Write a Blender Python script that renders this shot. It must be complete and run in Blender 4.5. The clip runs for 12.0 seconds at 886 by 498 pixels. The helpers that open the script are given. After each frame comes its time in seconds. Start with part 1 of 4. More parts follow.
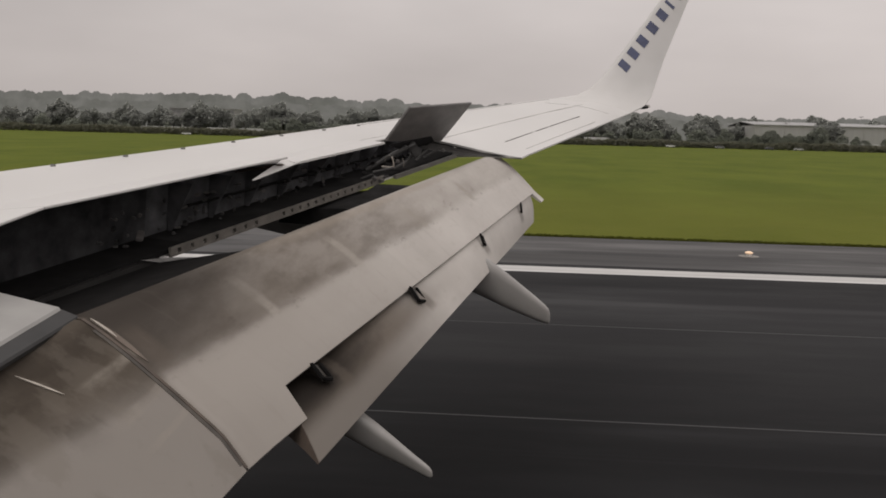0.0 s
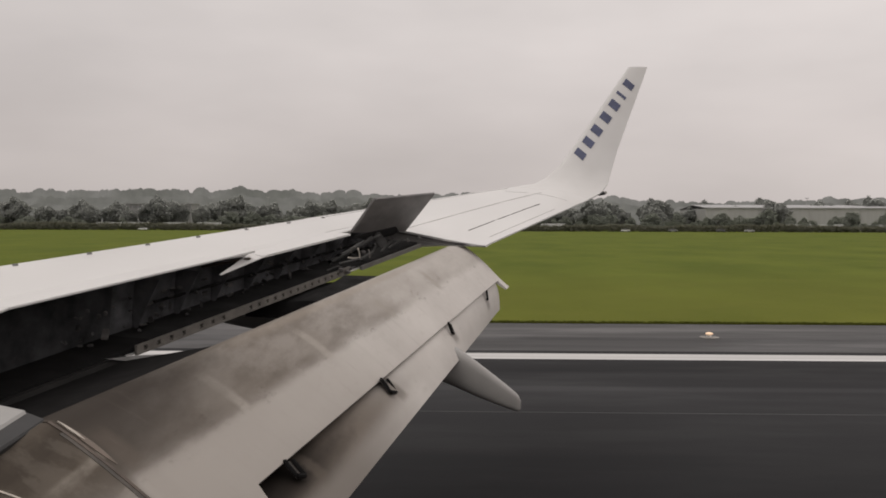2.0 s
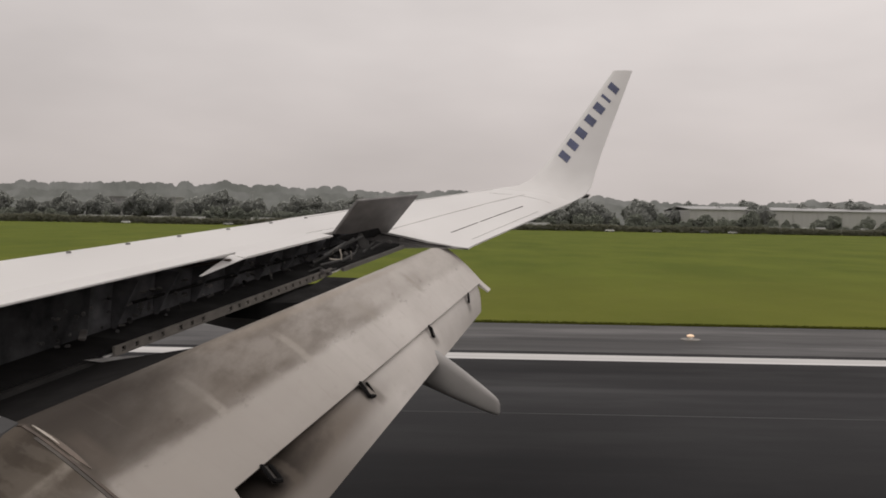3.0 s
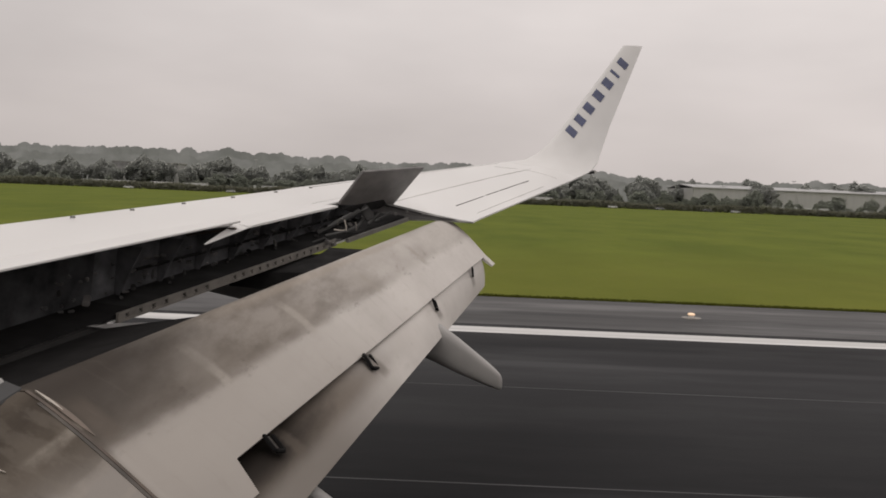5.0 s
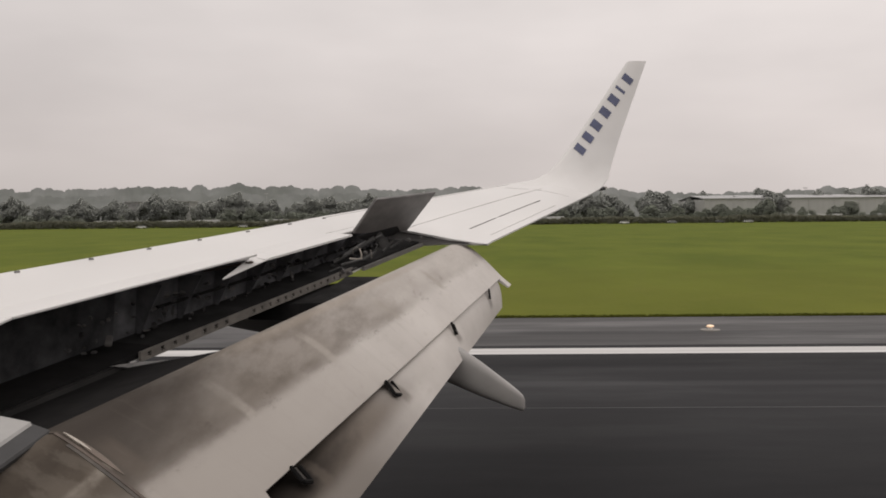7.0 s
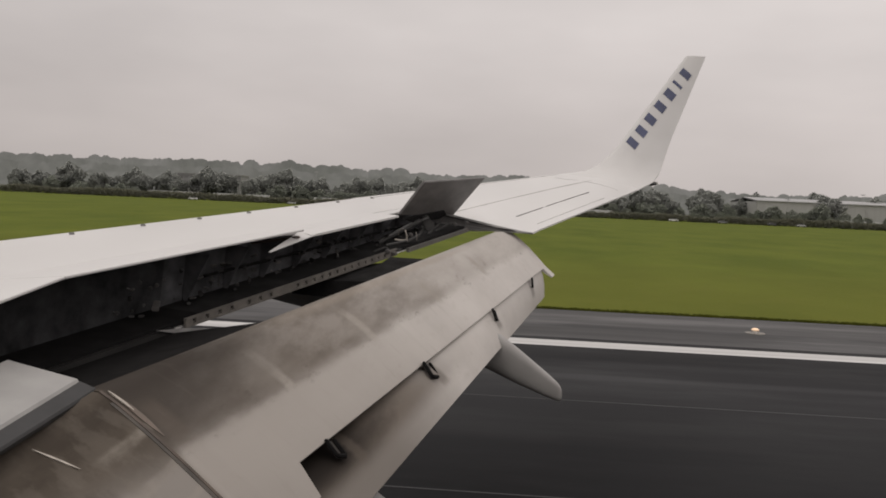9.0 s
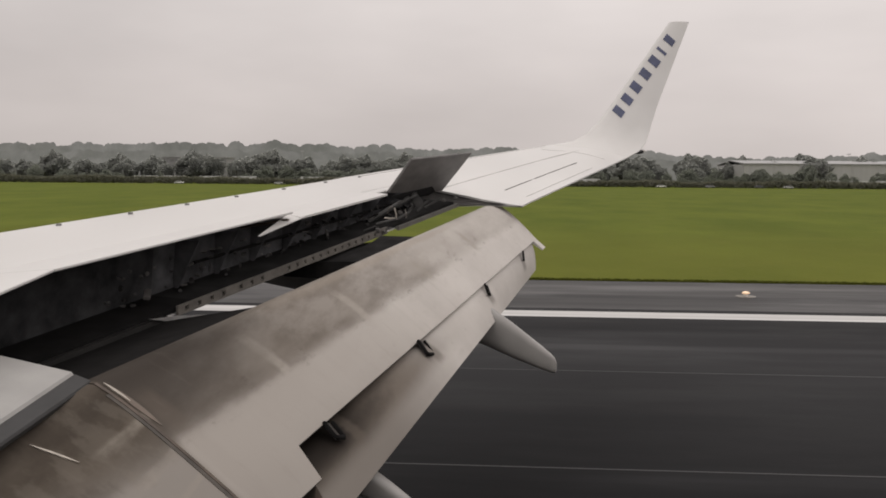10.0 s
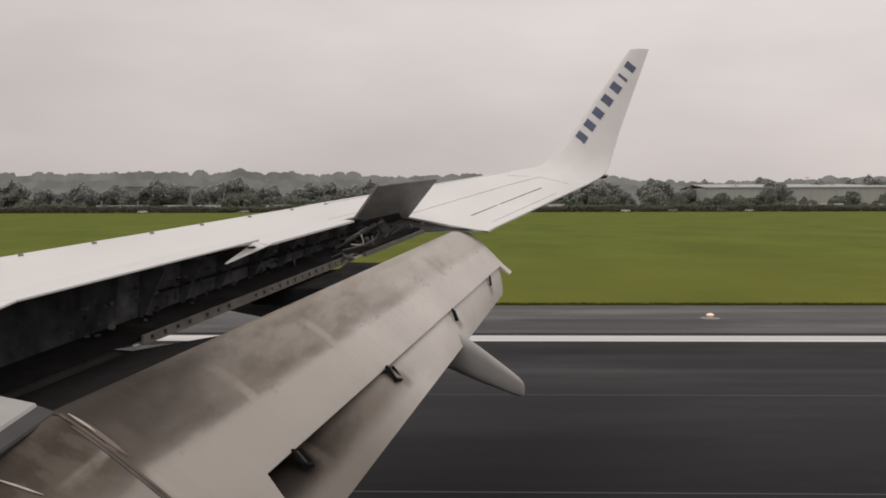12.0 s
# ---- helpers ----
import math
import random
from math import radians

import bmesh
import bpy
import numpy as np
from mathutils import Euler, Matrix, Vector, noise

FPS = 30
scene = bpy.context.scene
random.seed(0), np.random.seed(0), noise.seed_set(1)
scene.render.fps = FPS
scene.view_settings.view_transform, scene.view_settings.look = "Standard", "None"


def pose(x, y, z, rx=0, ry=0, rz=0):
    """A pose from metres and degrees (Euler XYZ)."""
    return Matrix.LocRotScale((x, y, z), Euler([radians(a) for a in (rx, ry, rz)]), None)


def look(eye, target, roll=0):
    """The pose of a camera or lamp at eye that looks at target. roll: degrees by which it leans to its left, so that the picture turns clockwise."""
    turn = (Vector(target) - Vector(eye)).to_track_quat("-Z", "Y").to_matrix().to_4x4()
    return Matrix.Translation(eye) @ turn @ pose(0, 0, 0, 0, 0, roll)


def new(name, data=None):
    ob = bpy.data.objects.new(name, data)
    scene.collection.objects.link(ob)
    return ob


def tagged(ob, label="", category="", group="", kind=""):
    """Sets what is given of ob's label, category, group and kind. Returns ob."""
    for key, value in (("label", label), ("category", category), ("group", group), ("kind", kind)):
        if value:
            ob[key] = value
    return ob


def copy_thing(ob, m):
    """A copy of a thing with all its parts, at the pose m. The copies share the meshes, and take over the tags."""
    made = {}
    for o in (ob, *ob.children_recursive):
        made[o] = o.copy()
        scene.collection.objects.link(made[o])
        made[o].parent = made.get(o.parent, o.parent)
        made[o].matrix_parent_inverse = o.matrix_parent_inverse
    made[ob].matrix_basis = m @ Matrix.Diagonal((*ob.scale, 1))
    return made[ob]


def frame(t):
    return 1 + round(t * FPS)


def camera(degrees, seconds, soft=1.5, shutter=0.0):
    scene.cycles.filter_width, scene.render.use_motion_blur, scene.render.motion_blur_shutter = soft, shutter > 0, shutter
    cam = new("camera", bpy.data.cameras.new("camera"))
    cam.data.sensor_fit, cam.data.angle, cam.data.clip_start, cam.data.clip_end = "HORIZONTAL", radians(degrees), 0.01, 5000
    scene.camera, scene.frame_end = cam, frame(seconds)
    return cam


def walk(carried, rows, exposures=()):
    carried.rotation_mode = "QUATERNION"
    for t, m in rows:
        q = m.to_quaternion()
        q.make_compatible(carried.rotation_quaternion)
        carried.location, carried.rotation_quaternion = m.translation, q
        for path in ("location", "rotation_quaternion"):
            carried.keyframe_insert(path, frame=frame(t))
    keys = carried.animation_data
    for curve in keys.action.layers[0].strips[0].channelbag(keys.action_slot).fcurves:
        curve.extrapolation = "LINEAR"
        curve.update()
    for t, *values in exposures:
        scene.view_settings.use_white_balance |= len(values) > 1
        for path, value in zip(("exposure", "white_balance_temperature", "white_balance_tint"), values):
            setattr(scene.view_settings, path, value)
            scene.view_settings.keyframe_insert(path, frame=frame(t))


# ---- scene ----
F_DEG = 53.66
cam = camera(F_DEG, 12.0, soft=1.8)
PATH = [
    (0.0, pose(0.070, 0.008, 3.513, 82.51, -1.45, 4.22)),
    (0.5, pose(0.029, 0.001, 3.560, 84.02, -3.17, 4.10)),
    (1.0, pose(0.008, 0.004, 3.531, 85.72, -1.86, 3.13)),
    (1.5, pose(0.017, -0.009, 3.531, 86.73, -0.83, 2.50)),
    (2.0, pose(0.002, -0.016, 3.519, 88.34, -0.18, 1.49)),
    (2.5, pose(0.038, 0.018, 3.583, 87.44, -2.59, 1.20)),
    (3.0, pose(0.030, -0.023, 3.573, 88.18, -1.01, 0.52)),
    (3.5, pose(0.014, -0.011, 3.566, 87.69, -2.44, 1.08)),
    (5.5, pose(-0.004, 0.022, 3.581, 85.71, -2.41, 0.55)),
    (6.0, pose(0.003, -0.011, 3.518, 84.99, -5.28, 2.19)),
    (6.5, pose(-0.023, 0.005, 3.560, 87.72, 0.53, 1.31)),
    (8.5, pose(-0.028, -0.010, 3.581, 88.10, -1.21, 3.36)),
    (9.0, pose(-0.023, -0.008, 3.557, 87.02, -2.54, 4.50)),
    (9.5, pose(-0.054, 0.007, 3.585, 86.77, -0.65, 3.16)),
    (10.0, pose(-0.031, 0.006, 3.577, 85.37, -0.44, 3.69)),
    (10.5, pose(-0.038, -0.007, 3.605, 86.07, 0.04, 2.97)),
    (11.0, pose(-0.009, -0.026, 3.613, 87.63, 2.90, 2.27)),
    (11.5, pose(-0.033, -0.014, 3.611, 88.17, 2.74, 1.89)),
    (12.0, pose(-0.030, -0.030, 3.570, 87.11, 0.15, 1.48)),
]
walk(cam, PATH, [(0.0, 0.03), (0.5, 0.36), (1.0, 0.35), (1.5, 0.37), (2.0, 0.11), (3.0, 0.10), (3.5, 0.07), (5.5, 0.22), (6.5, 0.27), (8.5, 0.08), (9.0, 0.07), (9.5, 0.15), (10.0, 0.23), (11.0, 0.31), (12.0, 0.17)])

# ---------------------------------------------------------------- light
world = bpy.data.worlds.new("overcast_sky")
scene.world = world
world.use_nodes = True
wn, wl = world.node_tree.nodes, world.node_tree.links
wn.clear()


w_out = wn.new("ShaderNodeOutputWorld")
w_bg = wn.new("ShaderNodeBackground")
w_sky = wn.new("ShaderNodeTexSky")
w_sky.sky_type, w_sky.sun_disc = "NISHITA", False
w_sky.sun_elevation, w_sky.sun_rotation = radians(68), radians(-115)
w_sky.dust_density, w_sky.air_density = 6.0, 1.0
w_co = wn.new("ShaderNodeTexCoord")
w_sep = wn.new("ShaderNodeSeparateXYZ")
w_ramp = wn.new("ShaderNodeValToRGB")
r = w_ramp.color_ramp
r.elements[0].position, r.elements[0].color = 0.0, (0.51, 0.462, 0.443, 1)
r.elements[1].position, r.elements[1].color = 1.0, (1.06, 0.99, 0.947, 1)
for pos, col in ((0.10, (0.59, 0.535, 0.515)), (0.3, (0.715, 0.66, 0.635)), (0.6, (0.91, 0.848, 0.816))):
    e = r.elements.new(pos)
    e.color = (*col, 1)
w_map = wn.new("ShaderNodeMapping")
w_map.inputs["Scale"].default_value = (1.6, 1.6, 5.0)
w_noise = wn.new("ShaderNodeTexNoise")
w_noise.inputs["Scale"].default_value, w_noise.inputs["Detail"].default_value = 1.7, 4.0
w_rng = wn.new("ShaderNodeMapRange")
w_rng.inputs["To Min"].default_value, w_rng.inputs["To Max"].default_value = 0.78, 1.20
w_side = wn.new("ShaderNodeMapRange")      # the cloud is brighter towards the tail
w_side.inputs["From Min"].default_value, w_side.inputs["From Max"].default_value = -1.0, 1.0
w_side.inputs["To Min"].default_value, w_side.inputs["To Max"].default_value = 0.76, 1.24
w_both = wn.new("ShaderNodeMath")
w_both.operation = "MULTIPLY"
w_mul = wn.new("ShaderNodeVectorMath")
w_mul.operation = "MULTIPLY"
w_mix = wn.new("ShaderNodeMix")
w_mix.data_type = "RGBA"
w_mix.inputs["Factor"].default_value = 0.94
w_sc = wn.new("ShaderNodeVectorMath")
w_sc.operation = "SCALE"
w_sc.inputs["Scale"].default_value = 0.1
wl.new(w_co.outputs["Generated"], w_sep.inputs[0])
wl.new(w_sep.outputs["Z"], w_ramp.inputs[0])
wl.new(w_co.outputs["Generated"], w_map.inputs["Vector"])
wl.new(w_map.outputs[0], w_noise.inputs["Vector"])
wl.new(w_noise.outputs["Fac"], w_rng.inputs["Value"])
wl.new(w_ramp.outputs["Color"], w_mul.inputs[0])
wl.new(w_sep.outputs["X"], w_side.inputs["Value"])
wl.new(w_rng.outputs[0], w_both.inputs[0])
wl.new(w_side.outputs[0], w_both.inputs[1])
wl.new(w_both.outputs[0], w_mul.inputs[1])
wl.new(w_sky.outputs[0], w_sc.inputs[0])
wl.new(w_sc.outputs[0], w_mix.inputs["A"])
wl.new(w_mul.outputs[0], w_mix.inputs["B"])
wl.new(w_mix.outputs["Result"], w_bg.inputs["Color"])
w_bg.inputs["Strength"].default_value = 1.0
wl.new(w_bg.outputs[0], w_out.inputs[0])

sun_data = bpy.data.lights.new("sun", "SUN")
sun_data.energy, sun_data.angle, sun_data.color = 0.6, radians(40), (1.0, 0.96, 0.92)
sun = new("sun", sun_data)
sun.matrix_world = look((-22, -5, 60), (0, 5, 0))

# ---------------------------------------------------------------- materials


class Mat:
    """A small wrapper to write node materials in few lines."""

    def __init__(self, name, rough=0.5, metal=0.0, spec=0.5):
        self.m = bpy.data.materials.new(name)
        self.m.use_nodes = True
        self.t = self.m.node_tree
        self.b = self.t.nodes["Principled BSDF"]
        self.b.inputs["Roughness"].default_value = rough
        self.b.inputs["Metallic"].default_value = metal
        self.b.inputs["Specular IOR Level"].default_value = spec
        self.co = self.t.nodes.new("ShaderNodeTexCoord")

    def link(self, a, b):
        self.t.links.new(a, b)

    def noise(self, scale=1.0, detail=4.0, stretch=(1, 1, 1), coord="Object", rough=0.55):
        mp = self.t.nodes.new("ShaderNodeMapping")
        mp.inputs["Scale"].default_value = stretch
        self.link(self.co.outputs[coord], mp.inputs["Vector"])
        n = self.t.nodes.new("ShaderNodeTexNoise")
        n.inputs["Scale"].default_value = scale
        n.inputs["Detail"].default_value = detail
        n.inputs["Roughness"].default_value = rough
        self.link(mp.outputs[0], n.inputs["Vector"])
        return n.outputs["Fac"]

    def ramp(self, fac, stops):
        n = self.t.nodes.new("ShaderNodeValToRGB")
        els = n.color_ramp.elements
        while len(els) < len(stops):
            els.new(0.5)
        for e, (p, c) in zip(els, stops):
            e.position = p
            e.color = (*c, 1) if len(c) == 3 else c
        self.link(fac, n.inputs[0])
        return n.outputs["Color"]

    def step(self, fac, lo, hi, a=0.0, b=1.0):
        n = self.t.nodes.new("ShaderNodeMapRange")
        n.interpolation_type = "SMOOTHSTEP"
        for k, v in zip(("From Min", "From Max", "To Min", "To Max"), (lo, hi, a, b)):
            n.inputs[k].default_value = v
        self.link(fac, n.inputs["Value"])
        return n.outputs[0]

    def math(self, op, a, b=0.0):
        n = self.t.nodes.new("ShaderNodeMath")
        n.operation = op
        for i, v in enumerate((a, b)):
            if isinstance(v, (int, float)):
                n.inputs[i].default_value = v
            else:
                self.link(v, n.inputs[i])
        return n.outputs[0]

    def mix(self, fac, a, b):
        n = self.t.nodes.new("ShaderNodeMix")
        n.data_type = "RGBA"
        for k, v in (("Factor", fac), ("A", a), ("B", b)):
            if isinstance(v, (int, float)):
                n.inputs[k].default_value = v
            elif isinstance(v, tuple):
                n.inputs[k].default_value = (*v, 1)
            else:
                self.link(v, n.inputs[k])
        return n.outputs["Result"]

    def uv(self):
        s = self.t.nodes.new("ShaderNodeSeparateXYZ")
        self.link(self.co.outputs["UV"], s.inputs[0])
        return s.outputs["X"], s.outputs["Y"]

    def base(self, c):
        if isinstance(c, tuple):
            self.b.inputs["Base Color"].default_value = (*c, 1)
        else:
            self.link(c, self.b.inputs["Base Color"])
        return self

    def rough(self, r):
        self.link(r, self.b.inputs["Roughness"])
        return self

    def bump(self, h, strength=0.2, dist=0.01):
        n = self.t.nodes.new("ShaderNodeBump")
        n.inputs["Strength"].default_value = strength
        n.inputs["Distance"].default_value = dist
        self.link(h, n.inputs["Height"])
        self.link(n.outputs[0], self.b.inputs["Normal"])
        return self


def plain(name, col, var=0.12, scale=6.0, rough=0.5, metal=0.0, stretch=(1, 1, 1)):
    m = Mat(name, rough, metal)
    lo = tuple(c * (1 - var) for c in col)
    hi = tuple(min(1, c * (1 + var)) for c in col)
    m.base(m.ramp(m.noise(scale, 5, stretch), [(0.3, lo), (0.7, hi)]))
    return m.m


def matt(name, col, var, scale):
    m = Mat(name, 0.95, spec=0.04)
    lo = tuple(c * (1 - var) for c in col)
    hi = tuple(c * (1 + var) for c in col)
    m.base(m.ramp(m.noise(scale, 5), [(0.3, lo), (0.7, hi)]))
    return m.m


def make_white():
    m = Mat("white_wing_paint", 0.34, spec=0.28)
    big = m.noise(0.9, 4, (1, 0.5, 1))
    fine = m.noise(14, 4, (0.35, 2.5, 1))
    c = m.ramp(big, [(0.3, (0.515, 0.503, 0.492)), (0.7, (0.595, 0.584, 0.575))])
    c = m.mix(m.step(fine, 0.55, 0.8, 0, 0.22), c, (0.55, 0.52, 0.48))
    m.base(c)
    m.rough(m.step(big, 0.3, 0.7, 0.28, 0.45))
    m.bump(m.noise(3, 3), 0.05, 0.01)
    return m.m


def make_flap(name="soiled_flap_paint", slot=False):
    """Light grey paint, grimed brown over the part that lies under the spoilers when stowed.
    UV: x is the span station in metres, y the chord fraction. slot: the aft flap, dirt and slot shade painted along its
    slot only."""
    m = Mat(name, 0.5, spec=0.22)
    u, v = m.uv()
    wob = m.noise(1.3, 4, (1, 0.6, 1))
    rag = m.noise(5.0, 6, (1, 0.35, 1), rough=0.6)
    blot = m.noise(2.4, 6, (1, 0.32, 1), rough=0.58)
    fine = m.noise(10.0, 6, (1, 0.4, 1), rough=0.62)
    v = m.math("ADD", v, m.math("MULTIPLY", m.math("SUBTRACT", rag, 0.5), 0.10))
    uw = m.math("ADD", u, m.math("MULTIPLY", m.math("SUBTRACT", wob, 0.5), 0.5))
    base = m.ramp(m.noise(1.6, 6), [(0.34, (0.444, 0.415, 0.389)), (0.66, (0.518, 0.488, 0.459))])
    base = m.mix(m.step(fine, 0.54, 0.74, 0.0, 0.28), base, (0.338, 0.305, 0.274))
    if slot:
        v0 = m.uv()[1]
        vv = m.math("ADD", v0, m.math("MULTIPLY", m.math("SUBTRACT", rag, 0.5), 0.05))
        # brown dirt and the slot's shade share this dark band
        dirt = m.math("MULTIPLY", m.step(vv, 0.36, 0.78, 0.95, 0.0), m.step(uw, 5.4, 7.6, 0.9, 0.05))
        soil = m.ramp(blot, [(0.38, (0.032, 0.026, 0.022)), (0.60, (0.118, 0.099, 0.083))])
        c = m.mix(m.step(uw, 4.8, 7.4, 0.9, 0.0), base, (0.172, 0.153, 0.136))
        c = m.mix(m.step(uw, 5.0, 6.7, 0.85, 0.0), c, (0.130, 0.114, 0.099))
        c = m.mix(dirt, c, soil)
        # shade deep in the slot's inner end, put into the colour
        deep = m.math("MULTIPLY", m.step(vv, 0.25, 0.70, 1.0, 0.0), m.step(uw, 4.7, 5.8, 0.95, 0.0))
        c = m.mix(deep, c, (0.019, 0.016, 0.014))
        for y in (4.98, 6.52, 8.18, 9.62):
            d = m.math("ABSOLUTE", m.math("SUBTRACT", u, y - 0.03))
            smear = m.math("MULTIPLY", m.step(d, 0.03, 0.10, 1.0, 0.0), m.step(v, 0.5, 0.72, 0.55, 0.0))
            c = m.mix(smear, c, (0.095, 0.080, 0.067))
    else:
        base = m.mix(m.step(uw, 4.6, 8.4, 0.9, 0.0), base, (0.292, 0.266, 0.241))
        vi = m.math("SUBTRACT", v, m.step(u, 4.05, 4.12, 0.06, 0.0))
        edge = m.math("ADD", vi, m.math("MULTIPLY", m.math("SUBTRACT", wob, 0.5), 0.10))
        dirt = m.math("MULTIPLY", m.step(edge, 0.42, 0.60, 1.0, 0.0), m.step(m.noise(3.4, 6, (1, 0.35, 1), rough=0.62), 0.36, 0.60, 0.62, 1.0))
        # the grime thins out towards the outer end
        thin = m.ramp(m.step(uw, 4.0, 10.4), [(0.0, (1.0, 1.0, 1.0)), (0.30, (0.88, 0.88, 0.88)), (0.50, (0.68, 0.68, 0.68)), (0.66, (0.34, 0.34, 0.34)), (1.0, (0.24, 0.24, 0.24))])
        soil = m.ramp(blot, [(0.30, (0.118, 0.102, 0.087)), (0.5, (0.157, 0.137, 0.118)), (0.70, (0.202, 0.178, 0.155))])
        soil = m.mix(m.step(fine, 0.54, 0.74, 0.0, 0.25), soil, (0.099, 0.083, 0.070))
        c = m.mix(m.math("MULTIPLY", dirt, thin), base, soil)
        # a darker run along the border of the grime, broken up
        rim = m.math("MULTIPLY", m.step(edge, 0.36, 0.46), m.step(edge, 0.50, 0.57, 1.0, 0.0))
        rim = m.math("MULTIPLY", rim, m.step(blot, 0.42, 0.62, 0.0, 0.5))
        c = m.mix(m.math("MULTIPLY", rim, m.step(uw, 6.6, 8.0, 1.0, 0.22)), c, (0.106, 0.090, 0.077))
        fleck = m.math("MULTIPLY", m.step(m.noise(13, 6, (1, 0.4, 1), rough=0.7), 0.56, 0.72, 0.0, 0.36), m.math("MULTIPLY", m.step(edge, 0.30, 0.44), m.step(edge, 0.55, 0.64, 1.0, 0.0)))
        c = m.mix(fleck, c, (0.075, 0.063, 0.053))
        run = m.noise(3.2, 5, (0.25, 2.2, 0.25))
        c = m.mix(m.math("MULTIPLY", m.step(run, 0.52, 0.80, 0.0, 0.10), m.step(edge, 0.02, 0.2)), c, (0.20, 0.178, 0.155))
        # pale rubbed bands over the skin joints
        for y in (5.08, 6.20, 7.45, 8.70):
            d = m.math("ABSOLUTE", m.math("SUBTRACT", m.math("ADD", u, m.math("MULTIPLY", m.math("SUBTRACT", rag, 0.5), 0.08)), y))
            band = m.math("MULTIPLY", m.step(d, 0.018, 0.07, 1.0, 0.0), m.math("MULTIPLY", m.step(v, 0.08, 0.28), m.step(v, 0.52, 0.62, 1.0, 0.0)))
            c = m.mix(m.math("MULTIPLY", band, m.step(fine, 0.36, 0.60, 0.4, 0.9)), c, (0.329, 0.302, 0.271))
            halo = m.math("MULTIPLY", m.step(d, 0.05, 0.34, 1.0, 0.0), m.math("MULTIPLY", m.step(v, 0.15, 0.30), m.step(v, 0.45, 0.60, 1.0, 0.0)))
            c = m.mix(m.math("MULTIPLY", halo, m.step(blot, 0.40, 0.62, 0.0, 0.40)), c, (0.260, 0.236, 0.210))
        # inner-end grime with under-wing shade painted at the crest, rusty tint along it
        near = m.step(uw, 4.3, 5.7, 1.0, 0.0)
        c = m.mix(m.math("MULTIPLY", near, m.step(vi, 0.14, 0.60, 0.82, 0.0)), c, (0.045, 0.039, 0.034))
        c = m.mix(m.math("MULTIPLY", m.step(uw, 4.4, 5.6, 1.0, 0.0), m.step(vi, 0.02, 0.20, 0.9, 0.0)), c, (0.025, 0.021, 0.018))
        c = m.mix(m.math("MULTIPLY", m.step(uw, 4.25, 5.3, 0.7, 0.0), m.step(edge, 0.26, 0.66, 1.0, 0.0)), c, (0.057, 0.049, 0.043))
        crest_run = m.math("MULTIPLY", m.step(v, -0.08, -0.01), m.step(v, 0.02, 0.10, 1.0, 0.0))
        c = m.mix(m.math("MULTIPLY", crest_run, m.math("MULTIPLY", m.step(uw, 5.2, 6.4), m.step(uw, 8.0, 9.5, 0.4, 0.0))), c, (0.256, 0.220, 0.182))
        # the inboard flap: brown, blotched forward part with hard-edged patches and wiped bands, grey towards its trailing edge
        inn = m.step(u, 4.05, 4.11, 1.0, 0.0)
        c = m.mix(m.math("MULTIPLY", inn, m.step(v, 0.35, 0.70, 0.0, 0.80)), c, (0.205, 0.186, 0.168))
        brown = m.ramp(blot, [(0.34, (0.044, 0.036, 0.029)), (0.66, (0.116, 0.098, 0.080))])
        c = m.mix(m.math("MULTIPLY", inn, m.step(edge, 0.24, 0.62, 0.92, 0.0)), c, brown)
        patch = m.noise(3.0, 5, (1.0, 1.4, 1.0), rough=0.55)
        c = m.mix(m.math("MULTIPLY", inn, m.math("MULTIPLY", m.step(patch, 0.50, 0.60, 0.0, 0.6), m.step(edge, 0.30, 0.70, 1.0, 0.0))), c, (0.052, 0.043, 0.035))
        c = m.mix(m.math("MULTIPLY", inn, m.math("MULTIPLY", m.step(patch, 0.38, 0.47, 0.4, 0.0), m.step(edge, 0.18, 0.60, 0.6, 1.0))), c, (0.175, 0.155, 0.132))
        for v_mid, hw in ((0.36, 0.05), (0.61, 0.045), (0.80, 0.03)):
            q = m.math("ABSOLUTE", m.math("SUBTRACT", m.math("ADD", v, m.math("MULTIPLY", m.math("SUBTRACT", u, 3.9), 0.2)), v_mid))
            wipe = m.math("MULTIPLY", m.step(q, 0.01, hw, 1.0, 0.0), m.step(u, 3.62, 3.85))
            c = m.mix(m.math("MULTIPLY", wipe, m.math("MULTIPLY", inn, m.step(fine, 0.36, 0.6, 0.2, 0.6))), c, (0.262, 0.236, 0.206))
        # worn brown band beside the joint of the two flaps
        side = m.math("ABSOLUTE", m.math("SUBTRACT", u, 4.19))
        c = m.mix(m.math("MULTIPLY", m.step(side, 0.03, 0.09, 0.3, 0.0), m.math("MULTIPLY", m.step(v, 0.12, 0.26), m.step(v, 0.3, 0.6, 1.0, 0.2))), c, (0.141, 0.116, 0.096))
        tear = m.noise(7.0, 5, (0.5, 2.4, 0.5))
        c = m.mix(m.math("MULTIPLY", m.step(tear, 0.58, 0.74, 0.0, 0.16), m.step(v, 0.45, 0.62, 0.35, 1.0)), c, (0.240, 0.215, 0.190))
    spots = m.noise(11, 3)
    c = m.mix(m.step(spots, 0.74, 0.80, 0.0, 0.3), c, (0.080, 0.066, 0.056))
    m.base(c)
    m.link(m.step(dirt, 0.0, 0.8, 0.22, 0.04), m.b.inputs["Specular IOR Level"])
    m.rough(m.math("ADD", m.step(blot, 0.3, 0.7, 0.42, 0.60), m.math("MULTIPLY", dirt, 0.25)))
    m.bump(m.noise(30, 3), 0.05, 0.004)
    return m.m


